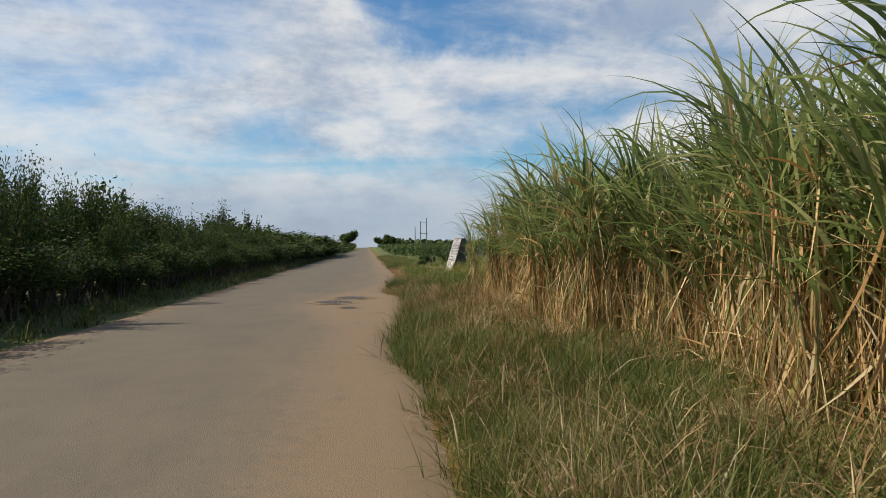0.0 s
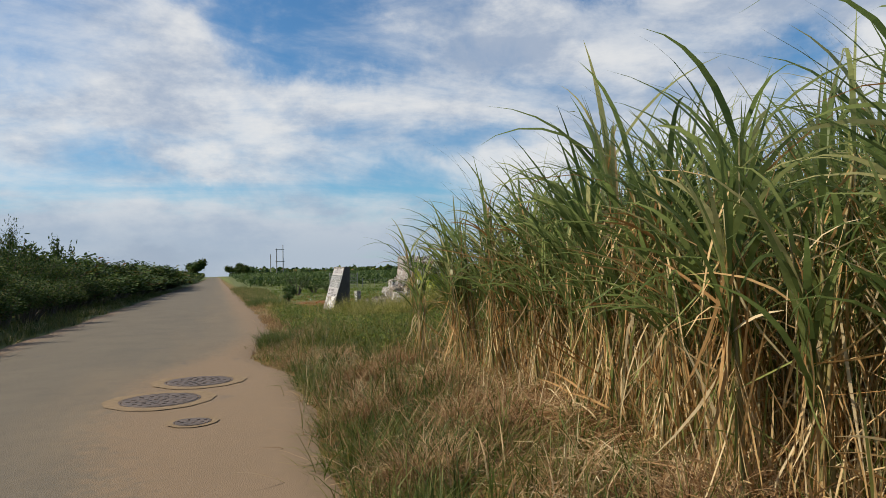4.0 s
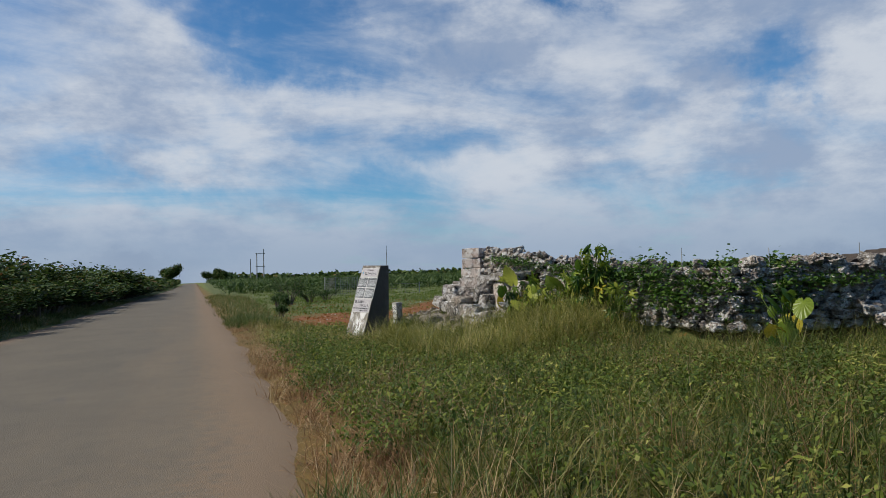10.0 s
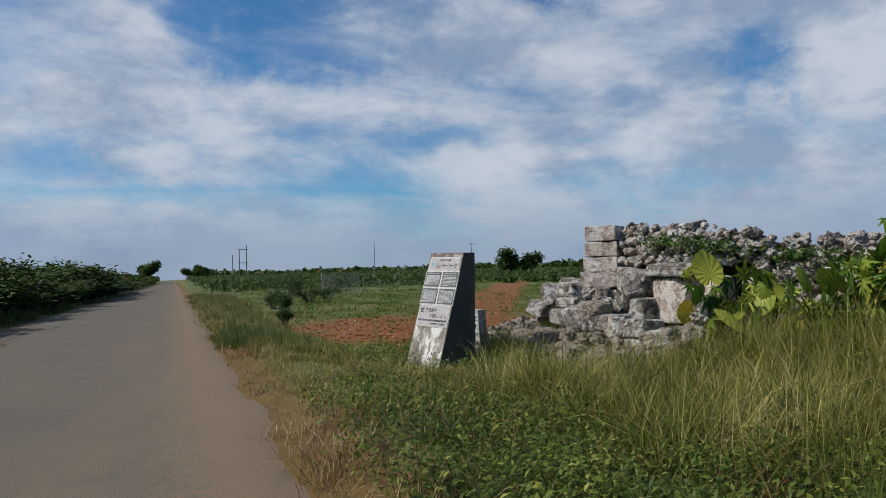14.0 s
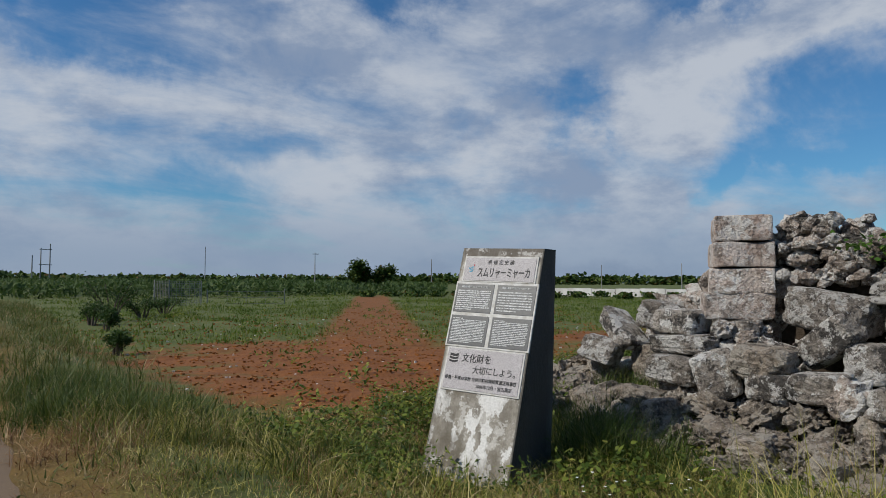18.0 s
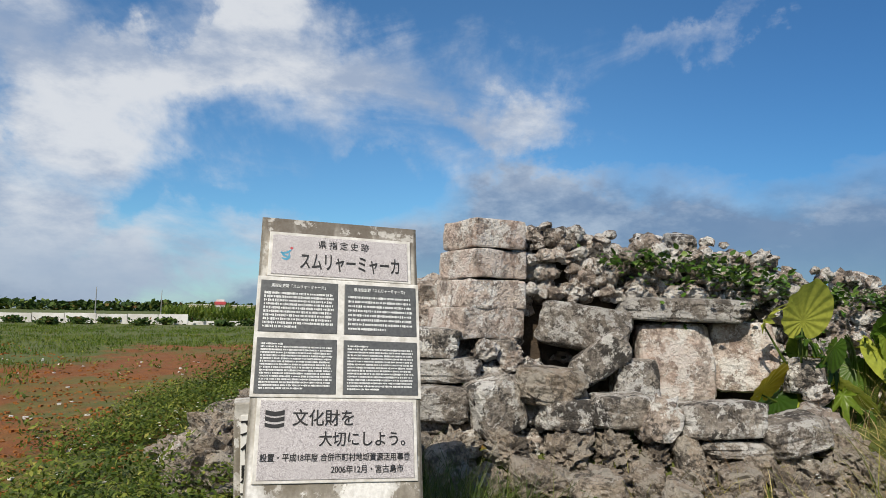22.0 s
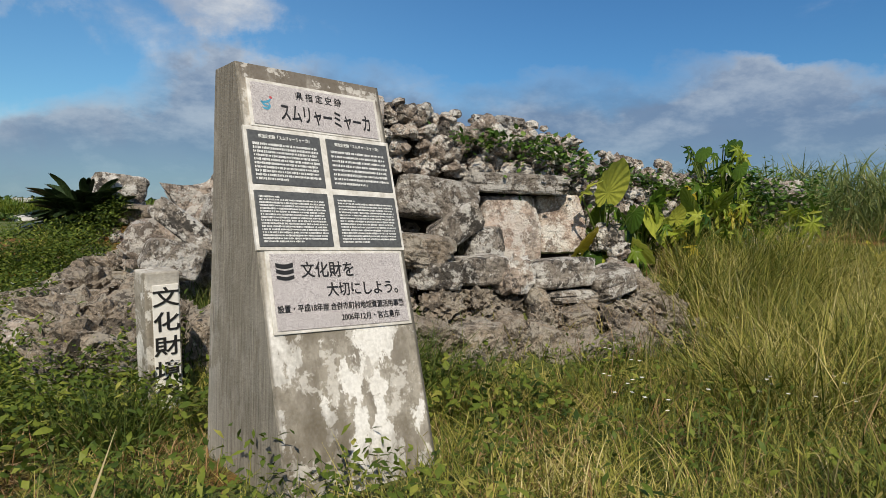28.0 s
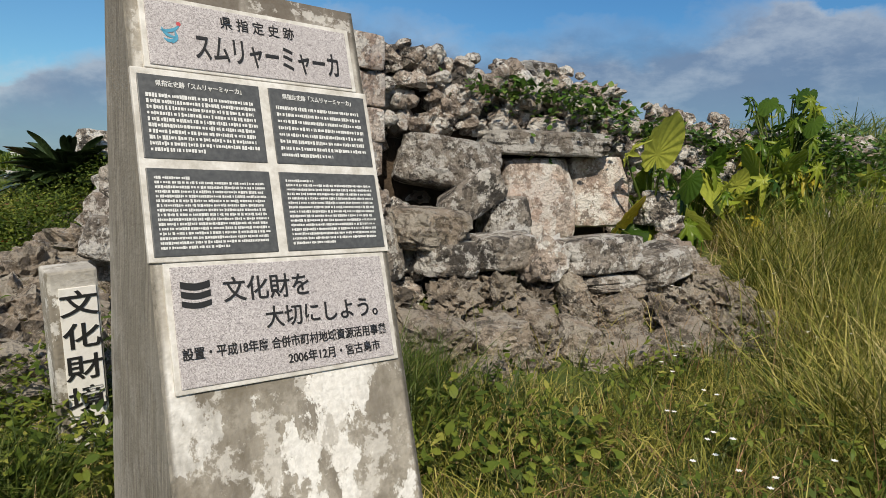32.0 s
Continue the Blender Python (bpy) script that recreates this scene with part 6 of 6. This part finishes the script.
def ear_leaf(rnd, tip, facing, droop, size, lobed):
    """A broad leaf hung by its notch at the stalk's tip: round and pleated along its ribs, or cut into pointed lobes with a ragged edge."""
    n, rings = 64, 4
    ribs = n // 4
    wide = rnd.uniform(0.66, 0.9)
    lobes, swing = rnd.choice((7, 9)), rnd.uniform(0, 6.28)
    pts = [(0.0, 0.0, 0.0)]
    for k in range(1, rings + 1):
        u = k / rings
        for i in range(n):
            th = 2 * math.pi * (i + 0.5) / n - math.pi
            r = 0.50 * (1 - 0.62 * math.exp(-((abs(th) - math.pi) / 0.32) ** 2)) * (1 + 0.34 * math.cos(th)) * (1 + 0.12 * math.exp(-((th / 0.3) ** 2)))
            if lobed:
                finger = abs(math.sin(lobes * th / 2))
                r *= (1.12 - 0.70 * u * finger ** 0.8) * (1 + 0.07 * u * math.sin(31 * th + swing))
            else:
                r *= 1 + 0.025 * u * math.cos(ribs * th)
            x, y = u * r * math.cos(th), u * r * math.sin(th) * wide
            pleat = 0.016 * u * math.cos(ribs * th) if not lobed else -0.05 * u * math.cos(lobes * th) + 0.02 * math.sin(5 * th + swing)
            z = -0.5 * (x * x + 0.7 * y * y) * (0.5 if not lobed else 1.2) + pleat - 0.08 * abs(y)
            pts.append((x, y, z))
    v = np.array(pts) * size
    ahead = np.array([math.cos(facing) * math.cos(droop), math.sin(facing) * math.cos(droop), -math.sin(droop)])
    side = np.array([-math.sin(facing), math.cos(facing), rnd.uniform(-0.35, 0.35)])
    side /= np.linalg.norm(side)
    up = np.cross(ahead, side)
    v = np.array(tip) + (v[:, :1] + 0.12 * size) * ahead + v[:, 1:2] * side + v[:, 2:] * up
    me = bpy.data.meshes.new("leaf")
    faces = [(0, 1 + i, 1 + (i + 1) % n) for i in range(n)]
    for k in range(rings - 1):
        a, c = 1 + k * n, 1 + (k + 1) * n
        faces += [(a + i, c + i, c + (i + 1) % n, a + (i + 1) % n) for i in range(n)]
    me.from_pydata([tuple(p) for p in v], [], faces)
    me.polygons.foreach_set("use_smooth", np.ones(len(faces), bool))
    return me


def build_ears():
    """Elephant-ear plants by the wall, a few of them with lobed leaves."""
    rnd = random.Random(17)
    for cx, cy, n, tall, lobed in ((8.02, 27.42, 26, 0.80, 0.6), (8.25, 26.80, 26, 0.78, 0.75), (8.35, 26.1, 22, 0.70, 0.9), (8.55, 25.7, 34, 1.0, 0.85), (8.75, 25.3, 54, 1.55, 0.8), (8.6, 25.3, 26, 0.95, 0.9), (8.6, 24.3, 18, 0.85, 0.9), (9.5, 21.1, 16, 1.05, 0.4)):
        z0 = float(land(cx, cy))
        pl = thing("elephant_ear_plant", pose(cx, cy, z0), "broad-leaved elephant ear plant, some leaves yellowed, beside the ruin", "plant", "elephant ears by the ruin")
        for i in range(n):
            a = rnd.uniform(0, 6.28)
            h, reach = tall * rnd.uniform(0.25, 1.0), rnd.uniform(0.05, 0.42)
            size, facing, droop = 0.20 + 0.26 * rnd.random() ** 1.3, math.pi + rnd.uniform(-1.5, 1.5), rnd.choice((rnd.uniform(0.65, 1.4), rnd.uniform(0.5, 1.2), rnd.uniform(-1.4, -0.7)))
            if i == 0 and cy > 27:
                h, reach, a, size, facing, droop = tall, 0.05, 3.0, 0.52, math.pi + 0.25, -1.25
            elif i < 4:
                h, size, droop = tall * rnd.uniform(0.85, 1.05), rnd.uniform(0.26, 0.42), rnd.choice((rnd.uniform(0.7, 1.4), rnd.uniform(-1.45, -0.9)))
            tip = (reach * math.cos(a), reach * math.sin(a), h)
            part("leaf_stalk", raw_mesh("leaf_stalk", *tube([(0.04 * math.cos(a), 0.04 * math.sin(a), -0.05), (0.45 * tip[0], 0.45 * tip[1], 0.62 * h), tip], (0.016, 0.012, 0.007), 5), M["lush"], True), None, pl)
            yellow = h < 0.7 * tall and rnd.random() < 0.28
            me = ear_leaf(rnd, tip, facing, droop, size, rnd.random() < lobed and (i > 0 or cy < 27))
            me.materials.append(M["ear_yellow" if yellow else "ear"])
            part("leaf", me, None, pl, "yellowed leaf" if yellow else "")


build_ears()


def build_vines():
    """Creeper over the top of the wall."""
    r = np.random.default_rng(33)
    p = []
    for i in range(90):
        s = r.uniform(0.5, RUIN_LEN)
        if r.random() < 0.25:
            s = r.uniform(3, RUIN_LEN * 0.75)
        x, y, a, top = RUIN_ALONG(s)
        n = 60
        px, py = x + 0.25 + r.normal(0, 0.16, n), y + r.normal(0, 0.2, n)
        pz = top - (0.27 if s < 6.5 else 0.42) + r.normal(0, 0.06, n) - (0.6 * r.random(n) ** 2 if i % 4 == 0 else 0)
        px = px - 0.28 * (pz < top - 0.15)
        p.append(strips(np.stack([px, py, pz], 1), r.uniform(0, 6.28, n), r.uniform(0.04, 0.09, n), r.uniform(0.03, 0.06, n), r.uniform(-0.3, 1.2, n), r.uniform(0.2, 1, n), (0.3, 1, 0.7, 0.05), r.uniform(-0.7, 0.7, n)))
    for i in range(40):
        x, y, a, top = RUIN_ALONG(r.uniform(4.6, 9.4))
        n = 70
        px, py, pz = x - 0.22 + r.normal(0, 0.09, n), y + r.normal(0, 0.2, n), r.uniform(0.5, top) + r.normal(0, 0.14, n)
        p.append(strips(np.stack([px, py, pz], 1), r.uniform(1.6, 4.7, n), r.uniform(0.05, 0.10, n), r.uniform(0.04, 0.07, n), r.uniform(-0.6, 0.8, n), r.uniform(0.2, 1, n), (0.3, 1, 0.7, 0.05), r.uniform(-0.7, 0.7, n)))
    stuff("wall_vines", p, M["vine"], "green creeper growing over the top of the ruin", "vine")


build_vines()


def build_cycad():
    r = random.Random(6)
    cy = thing("cycad", pose(13.85, 33.25, 0.40), "dark green cycad with stiff arching fronds on the stone heap", "cycad")
    part("trunk", raw_mesh("trunk", *tube([(0, 0, -0.5), (0, 0, 0.1), (0.02, 0, 0.3)], (0.18, 0.16, 0.12), 9), M["bark"], True), None, cy)
    for i in range(120):
        a = i * 2.4
        L, rise, curl = r.uniform(0.75, 1.05), r.uniform(0.35, 1.45), r.uniform(0.7, 1.5)
        p, pts = np.array([0.06 * math.cos(a), 0.06 * math.sin(a), 0.2]), []
        for k in range(9):
            pts.append(p.copy())
            e = rise - curl * k / 8
            p = p + L / 8 * np.array([math.cos(a) * math.cos(e), math.sin(a) * math.cos(e), math.sin(e)])
        pieces = [tube(pts, [0.009] * 8 + [0.004], 4)]
        n = 62
        u = np.repeat(np.linspace(0.12, 0.99, n), 2)
        idx = u * 8
        lo = np.minimum(idx.astype(int), 7)
        P = np.array(pts)
        base = P[lo] + (P[lo + 1] - P[lo]) * (idx - lo)[:, None]
        side = np.tile([1, -1], n)
        pieces.append(strips(base, a + side * 0.95, 0.23 * np.sin(np.pi * (0.2 + 0.72 * u)), 0.024, rise - curl * u + 0.25, 0.3, (0.8, 1, 0.3)))
        part("frond", raw_mesh("frond", *joined(pieces), M["cycad"]), None, cy)


build_cycad()


# ---------------------------------------------------------------- manhole covers, clods
def build_covers():
    rnd = random.Random(2)
    for x, y, rad in ((-0.14, 10.79, 0.40), (0.24, 12.04, 0.40), (0.24, 9.45, 0.16)):
        u = 2 * (x + 3.95) / 5.57 - 1
        mh = thing("manhole_cover", pose(x, y, 0.020 - 0.035 * u * u, 0, 1.58 * u, 0), "round cast iron manhole cover in a patched collar in the asphalt", "manhole cover", "manhole covers in the road")
        bm = bmesh.new()
        bmesh.ops.create_cone(bm, cap_ends=True, segments=40, radius1=rad, radius2=rad * 0.985, depth=0.012, matrix=Matrix.Translation((0, 0, 0.004)))
        part("lid", bm, M["iron"], mh)
        for i in range(int(38 * (rad / 0.4) ** 2) + 4):
            a, d = i * 2.39996, rad * 0.86 * math.sqrt((i + 0.5) / (int(38 * (rad / 0.4) ** 2) + 4))
            s = 0.024 if rad > 0.3 else 0.014
            c, sn = d * math.cos(a), d * math.sin(a)
            part("stud", box_bm(c - s, c + s, sn - s, sn + s, 0.008, 0.015, 0.004), M["iron"], mh)
        bm = bmesh.new()
        ring = [[], []]
        for q in range(48):
            th = 2 * math.pi * q / 48
            for k, rr in enumerate((rad * 1.02, rad * 1.07)):
                ring[k].append(bm.verts.new((rr * math.cos(th), rr * math.sin(th), 0.009)))
        for q in range(48):
            bm.faces.new((ring[0][q], ring[0][(q + 1) % 48], ring[1][(q + 1) % 48], ring[1][q]))
        part("frame_ring", bm, M["iron"], mh)
        bm = bmesh.new()
        ring = [[], []]
        for q in range(60):
            th = 2 * math.pi * q / 60
            wob = 1 + 0.03 * math.sin(3 * th + x) + 0.015 * math.sin(11 * th)
            for k, rr in enumerate((rad * 1.07, rad * 1.48)):
                ring[k].append(bm.verts.new((rr * wob * math.cos(th), rr * wob * math.sin(th), 0.006)))
        for q in range(60):
            bm.faces.new((ring[0][q], ring[0][(q + 1) % 60], ring[1][(q + 1) % 60], ring[1][q]))
        part("patch_collar", bm, M["patch"], mh, "sandy round patch of asphalt")


build_covers()


def build_clods():
    """Clods and pale stones on the ploughed field."""
    r = np.random.default_rng(44)
    cube = np.array([(sx, sy, sz) for sx in (-1, 1) for sy in (-1, 1) for sz in (-1, 1)], float)
    faces = np.array([(0, 1, 3, 2), (4, 6, 7, 5), (0, 4, 5, 1), (2, 3, 7, 6), (0, 2, 6, 4), (1, 5, 7, 3)])

    def lumps(n, x, y, lo, hi):
        s = r.uniform(lo, hi, (n, 1, 1)) * r.uniform(0.6, 1.2, (n, 1, 3))
        v = cube[None] * s * r.uniform(0.65, 1.1, (n, 8, 3))
        a = r.uniform(0, 6.28, n)
        c, sn = np.cos(a)[:, None], np.sin(a)[:, None]
        v = np.stack([v[..., 0] * c - v[..., 1] * sn, v[..., 0] * sn + v[..., 1] * c, v[..., 2] * 0.7], -1)
        v = v + np.stack([x, y, land(x, y) + 0.2 * s[:, 0, 2]], 1)[:, None]
        return v.reshape(-1, 3), (faces[None] + 8 * np.arange(n)[:, None, None]).reshape(-1, 4)

    n = 6000
    d = r.random(n) ** 1.3
    x, y = 4.2 + 22 * r.random(n) * (0.35 + d), 33.2 + 24 * d
    stuff("clods", [lumps(n, x, y, 0.008, 0.036)], M["clod"], "clods of ploughed red earth", "soil")
    n = 240
    x, y = 4.2 + 16 * r.random(n), 33 + 18 * r.random(n) ** 1.5
    stuff("field_stones", [lumps(n, x, y, 0.012, 0.035)], M["mortar"], "small pale stones on the red field", "stones")


build_clods()


# ---------------------------------------------------------------- distance
def far_at(az, dist, eye=(1.64, 27.6)):
    return eye[0] + dist * math.sin(radians(az)), eye[1] + dist * math.cos(radians(az))


def build_distance():
    r = np.random.default_rng(55)
    # far cane field
    n = 42000
    x = 4.5 + 110 * r.random(n)
    y = 92 + 170 * r.random(n) ** 1.5 - 0.35 * np.maximum(x - 40, 0)
    ok = x - 1.6 < 0.75 * (y - 27.6)
    x, y = x[ok], y[ok]
    n = len(x)
    h = 1.25 + 0.12 * wave(x, y, 0.5, 3)
    z = land(x, y) + h * r.random(n) ** 0.6 - 0.3
    v, q = strips(np.stack([x, y, z], 1), r.uniform(0, 6.28, n), r.uniform(0.4, 0.9, n), r.uniform(0.1, 0.3, n), r.uniform(0.1, 1.4, n), r.uniform(0.3, 1.6, n), (0.6, 1, 0.05), r.uniform(-1, 1, n))
    tagged(new("far_cane_field", raw_mesh("far_cane_field", v, q, M["far_green"])), "distant green sugarcane field on a low rise", "sugarcane", kind="stuff")
    # tree line on the horizon
    n = 26000
    az = radians(-30) + radians(190) * r.random(n)
    d = 420 + 60 * r.random(n)
    x, y = 1.6 + d * np.sin(az), 27 + d * np.cos(az)
    ok = ~((np.abs(x) < 12) & (y > 100))
    x, y = x[ok], y[ok]
    n = len(x)
    z = (3.8 + 2.0 * wave(x, y, 0.03, 2) + 1.5 * wave(x, y, 0.15, 8)) * r.random(n) ** 0.6
    v, q = strips(np.stack([x, y, np.maximum(z, 0.0)], 1), r.uniform(0, 6.28, n), 3.2, 2.4, r.uniform(-0.3, 1.2, n), 0.8, (0.4, 1, 0.2), r.uniform(-1, 1, n))
    tagged(new("tree_line", raw_mesh("tree_line", v, q, M["hedge"])), "distant line of trees on the horizon", "trees", kind="stuff")
    # low bushes along the far wall
    n = 5000
    c = r.integers(0, 26, n)
    az = radians(30) + radians(52) * (c * 1.54 / 40.0) + r.normal(0, 0.006, n)
    d = 66 + 3 * np.sin(c * 2.1) + r.normal(0, 0.6, n)
    x, y = 1.6 + d * np.sin(az), 27 + d * np.cos(az)
    z = 0.45 * r.random(n) + land(x, y)
    v, q = strips(np.stack([x, y, z], 1), r.uniform(0, 6.28, n), 0.35, 0.25, r.uniform(-0.3, 1.2, n), 0.8, (0.4, 1, 0.2), r.uniform(-1, 1, n))
    tagged(new("field_bushes", raw_mesh("field_bushes", v, q, M["hedge"])), "low dark bushes at the field's edge", "bushes", kind="stuff")
    # rows of crops behind the far wall
    n = 9000
    az = radians(60) + radians(34) * r.random(n)
    d = 76 + 9 * r.random(n)
    x, y = 1.6 + d * np.sin(az), 27 + d * np.cos(az)
    z = land(x, y) + 1.35 * r.random(n) ** 0.6
    v, q = strips(np.stack([x, y, z], 1), r.uniform(0, 6.28, n), r.uniform(0.6, 1.1, n), r.uniform(0.08, 0.18, n), r.uniform(0.5, 1.5, n), r.uniform(0.2, 1.6, n), (1, 0.8, 0.05))
    tagged(new("far_crop_rows", raw_mesh("far_crop_rows", v, q, M["field"])), "row of tall green crops behind the far wall", "crops", kind="stuff")
    # pale boundary wall
    (x0, y0), (x1, y1) = far_at(39, 78), far_at(84, 68)
    L = math.dist((x0, y0), (x1, y1))
    wl = thing("boundary_wall", pose(x0, y0, 0, 0, 0, math.degrees(math.atan2(y1 - y0, x1 - x0))), "long low pale concrete wall across the far fields", "wall")
    for i in range(22):
        part("wall_panel", box_bm(L * i / 22, L * (i + 1) / 22 - 0.05, -0.12, 0.12, -0.5, (0.74 if i < 12 else 0.2) + 0.03 * (i % 3), 0.02), M["plaster"], wl)
    # poles
    for az, d, top, arm in ((5.5, 0, 0, 0), (16.6, 203, 10.6, 0), (25.5, 150, 7.6, 1), (35.5, 160, 6.8, 0), (42.2, 36, 2.3, 2), (43.3, 170, 6.6, 0), (56.4, 170, 6.2, 0), (61, 175, 6.0, 0), (50, 175, 6.0, 0)):
        if not d:
            continue
        x, y = far_at(az, d)
        po = thing("utility_pole", pose(x, y, float(land(x, y))), "slim grey utility pole standing in the fields", "pole", "poles in the fields")
        part("shaft", raw_mesh("shaft", *tube([(0, 0, -0.3), (0, 0, top / 2), (0, 0, top)], (0.13, 0.11, 0.08) if d > 100 else (0.05, 0.045, 0.04), 8), M["pole"], True), None, po)
        if arm:
            part("crossarm", box_bm(-0.6, 0.9, -0.05, 0.05, top - 0.35, top - 0.22, 0.01) if arm == 1 else box_bm(-0.28, 0.28, -0.06, 0.06, top - 0.05, top + 0.03, 0.01), M["pole"], po)
    # pair of poles with a platform by the road's far end
    tp = thing("transformer_poles", pose(21.0, 238, 1.0, 0, 0, 20), "group of utility poles with crossbars beside the far road", "pole")
    for dx, top in ((-3.2, 7.6), (-1.0, 9.6), (1.4, 10.9)):
        part("shaft", raw_mesh("shaft", *tube([(dx, 0, -1), (dx, 0, top / 2), (dx, 0, top)], (0.2, 0.17, 0.13), 8), M["pole"], True), None, tp)
    for z in (5.0, 9.2):
        part("crossbar", box_bm(-1.4, 1.9, -0.08, 0.08, z, z + 0.18, 0.02), M["pole"], tp)
    # lone trees
    a, b = shrub_parts(301, 3.4, 2.4, 5200, 0.34)
    x, y = far_at(30.3, 96)
    tr = thing("lone_tree", pose(x, y, float(land(x, y))) @ Matrix.Diagonal((1.5, 1.5, 1.35, 1)), "lone dark windswept tree standing in the field", "tree")
    part("trunk", raw_mesh("trunk", *a, M["bark"], True), None, tr), part("crown", raw_mesh("crown", *b, M["hedge"]), None, tr)
    for x, y, sc in ((-7.0, 250, 1.9), (6.5, 250, 1.4), (10.5, 262, 1.5)):
        m = pose(x, y, 1.0, 0, 0, x * 30) @ Matrix.Diagonal((sc, sc, sc, 1))
        keep = tr.matrix_basis.copy()
        tr.matrix_basis = pose(0, 0, 0)
        c = copy_thing(tr, m)
        tr.matrix_basis = keep
        tagged(c, "roadside tree at the far end of the road", "tree")
    # wire mesh cage and a rail fence standing in the field
    for az, d, w, h, rz in ((13.2, 45.0, 1.4, 1.55, 40), (14.9, 45.5, 1.9, 1.5, -20), (19.6, 47.0, 5.0, 0.9, -12)):
        x, y = far_at(az, d, (1.41, 25.6))
        fe = thing("wire_fence_panel", pose(x, y, float(land(x, y)), 0, 0, rz), "grey wire mesh fence panel standing in the field", "fence")
        gap = 0.15 if h > 1 else 1.25
        for i in range(int(w / gap) + 1):
            part("upright_wire", raw_mesh("wire", *tube([(-w / 2 + gap * i, 0, -0.05), (-w / 2 + gap * i, 0, h)], (0.016, 0.016), 4), M["wire"]), None, fe)
        gap = 0.15 if h > 1 else 0.40
        for i in range(int(h / gap) + 1):
            part("cross_wire", raw_mesh("wire", *tube([(-w / 2, 0, 0.02 + gap * i), (w / 2, 0, 0.02 + gap * i)], (0.016, 0.016), 4), M["wire"]), None, fe)
        for sx in (-w / 2, w / 2):
            part("fence_post", box_bm(sx - 0.03, sx + 0.03, -0.03, 0.03, -0.1, h + 0.06, 0.006), M["pole"], fe)
    # low buildings on the horizon
    for az, d, w, dep, h, mat, roof in ((64.6, 300, 9, 6, 3.2, "yellow", 0), (66.2, 296, 4.0, 5, 3.4, "plaster", 1), (68.0, 300, 9, 6, 3.0, "yellow", 0), (72.4, 300, 6, 6, 3.6, "plaster", 0), (74.6, 310, 5, 6, 3.4, "plaster", 0), (76.6, 290, 6, 6, 3.6, "plaster", 2)):
        x, y = far_at(az, d, (1.97, 30.7))
        ho = thing("farm_building", pose(x, y, 0.2, 0, 0, -az), "low farm building among trees on the horizon", "building", "buildings on the horizon")
        part("wall", box_bm(-w / 2, w / 2, -dep / 2, dep / 2, 0, h, 0.05), M[mat], ho)
        part("roof", box_bm(-w / 2 - 0.3, w / 2 + 0.3, -dep / 2 - 0.3, dep / 2 + 0.3, h, h + (1.3 if roof == 1 else 0.35), 0.1), M["red" if roof == 1 else "plaster"], ho)
        if roof == 1:
            part("attic", box_bm(-1.6, 1.6, -1.6, 1.6, h + 1.3, h + 2.2, 0.05), M["plaster"], ho)
        k = max(2, int(w / 2.5))
        for i in range(k):
            wx = -w / 2 + w * (i + 0.5) / k
            part("window", box_bm(wx - 0.5, wx + 0.5, -dep / 2 - 0.06, -dep / 2 + 0.02, 1.0, 2.3, 0.01), M["glass"], ho)


build_distance()
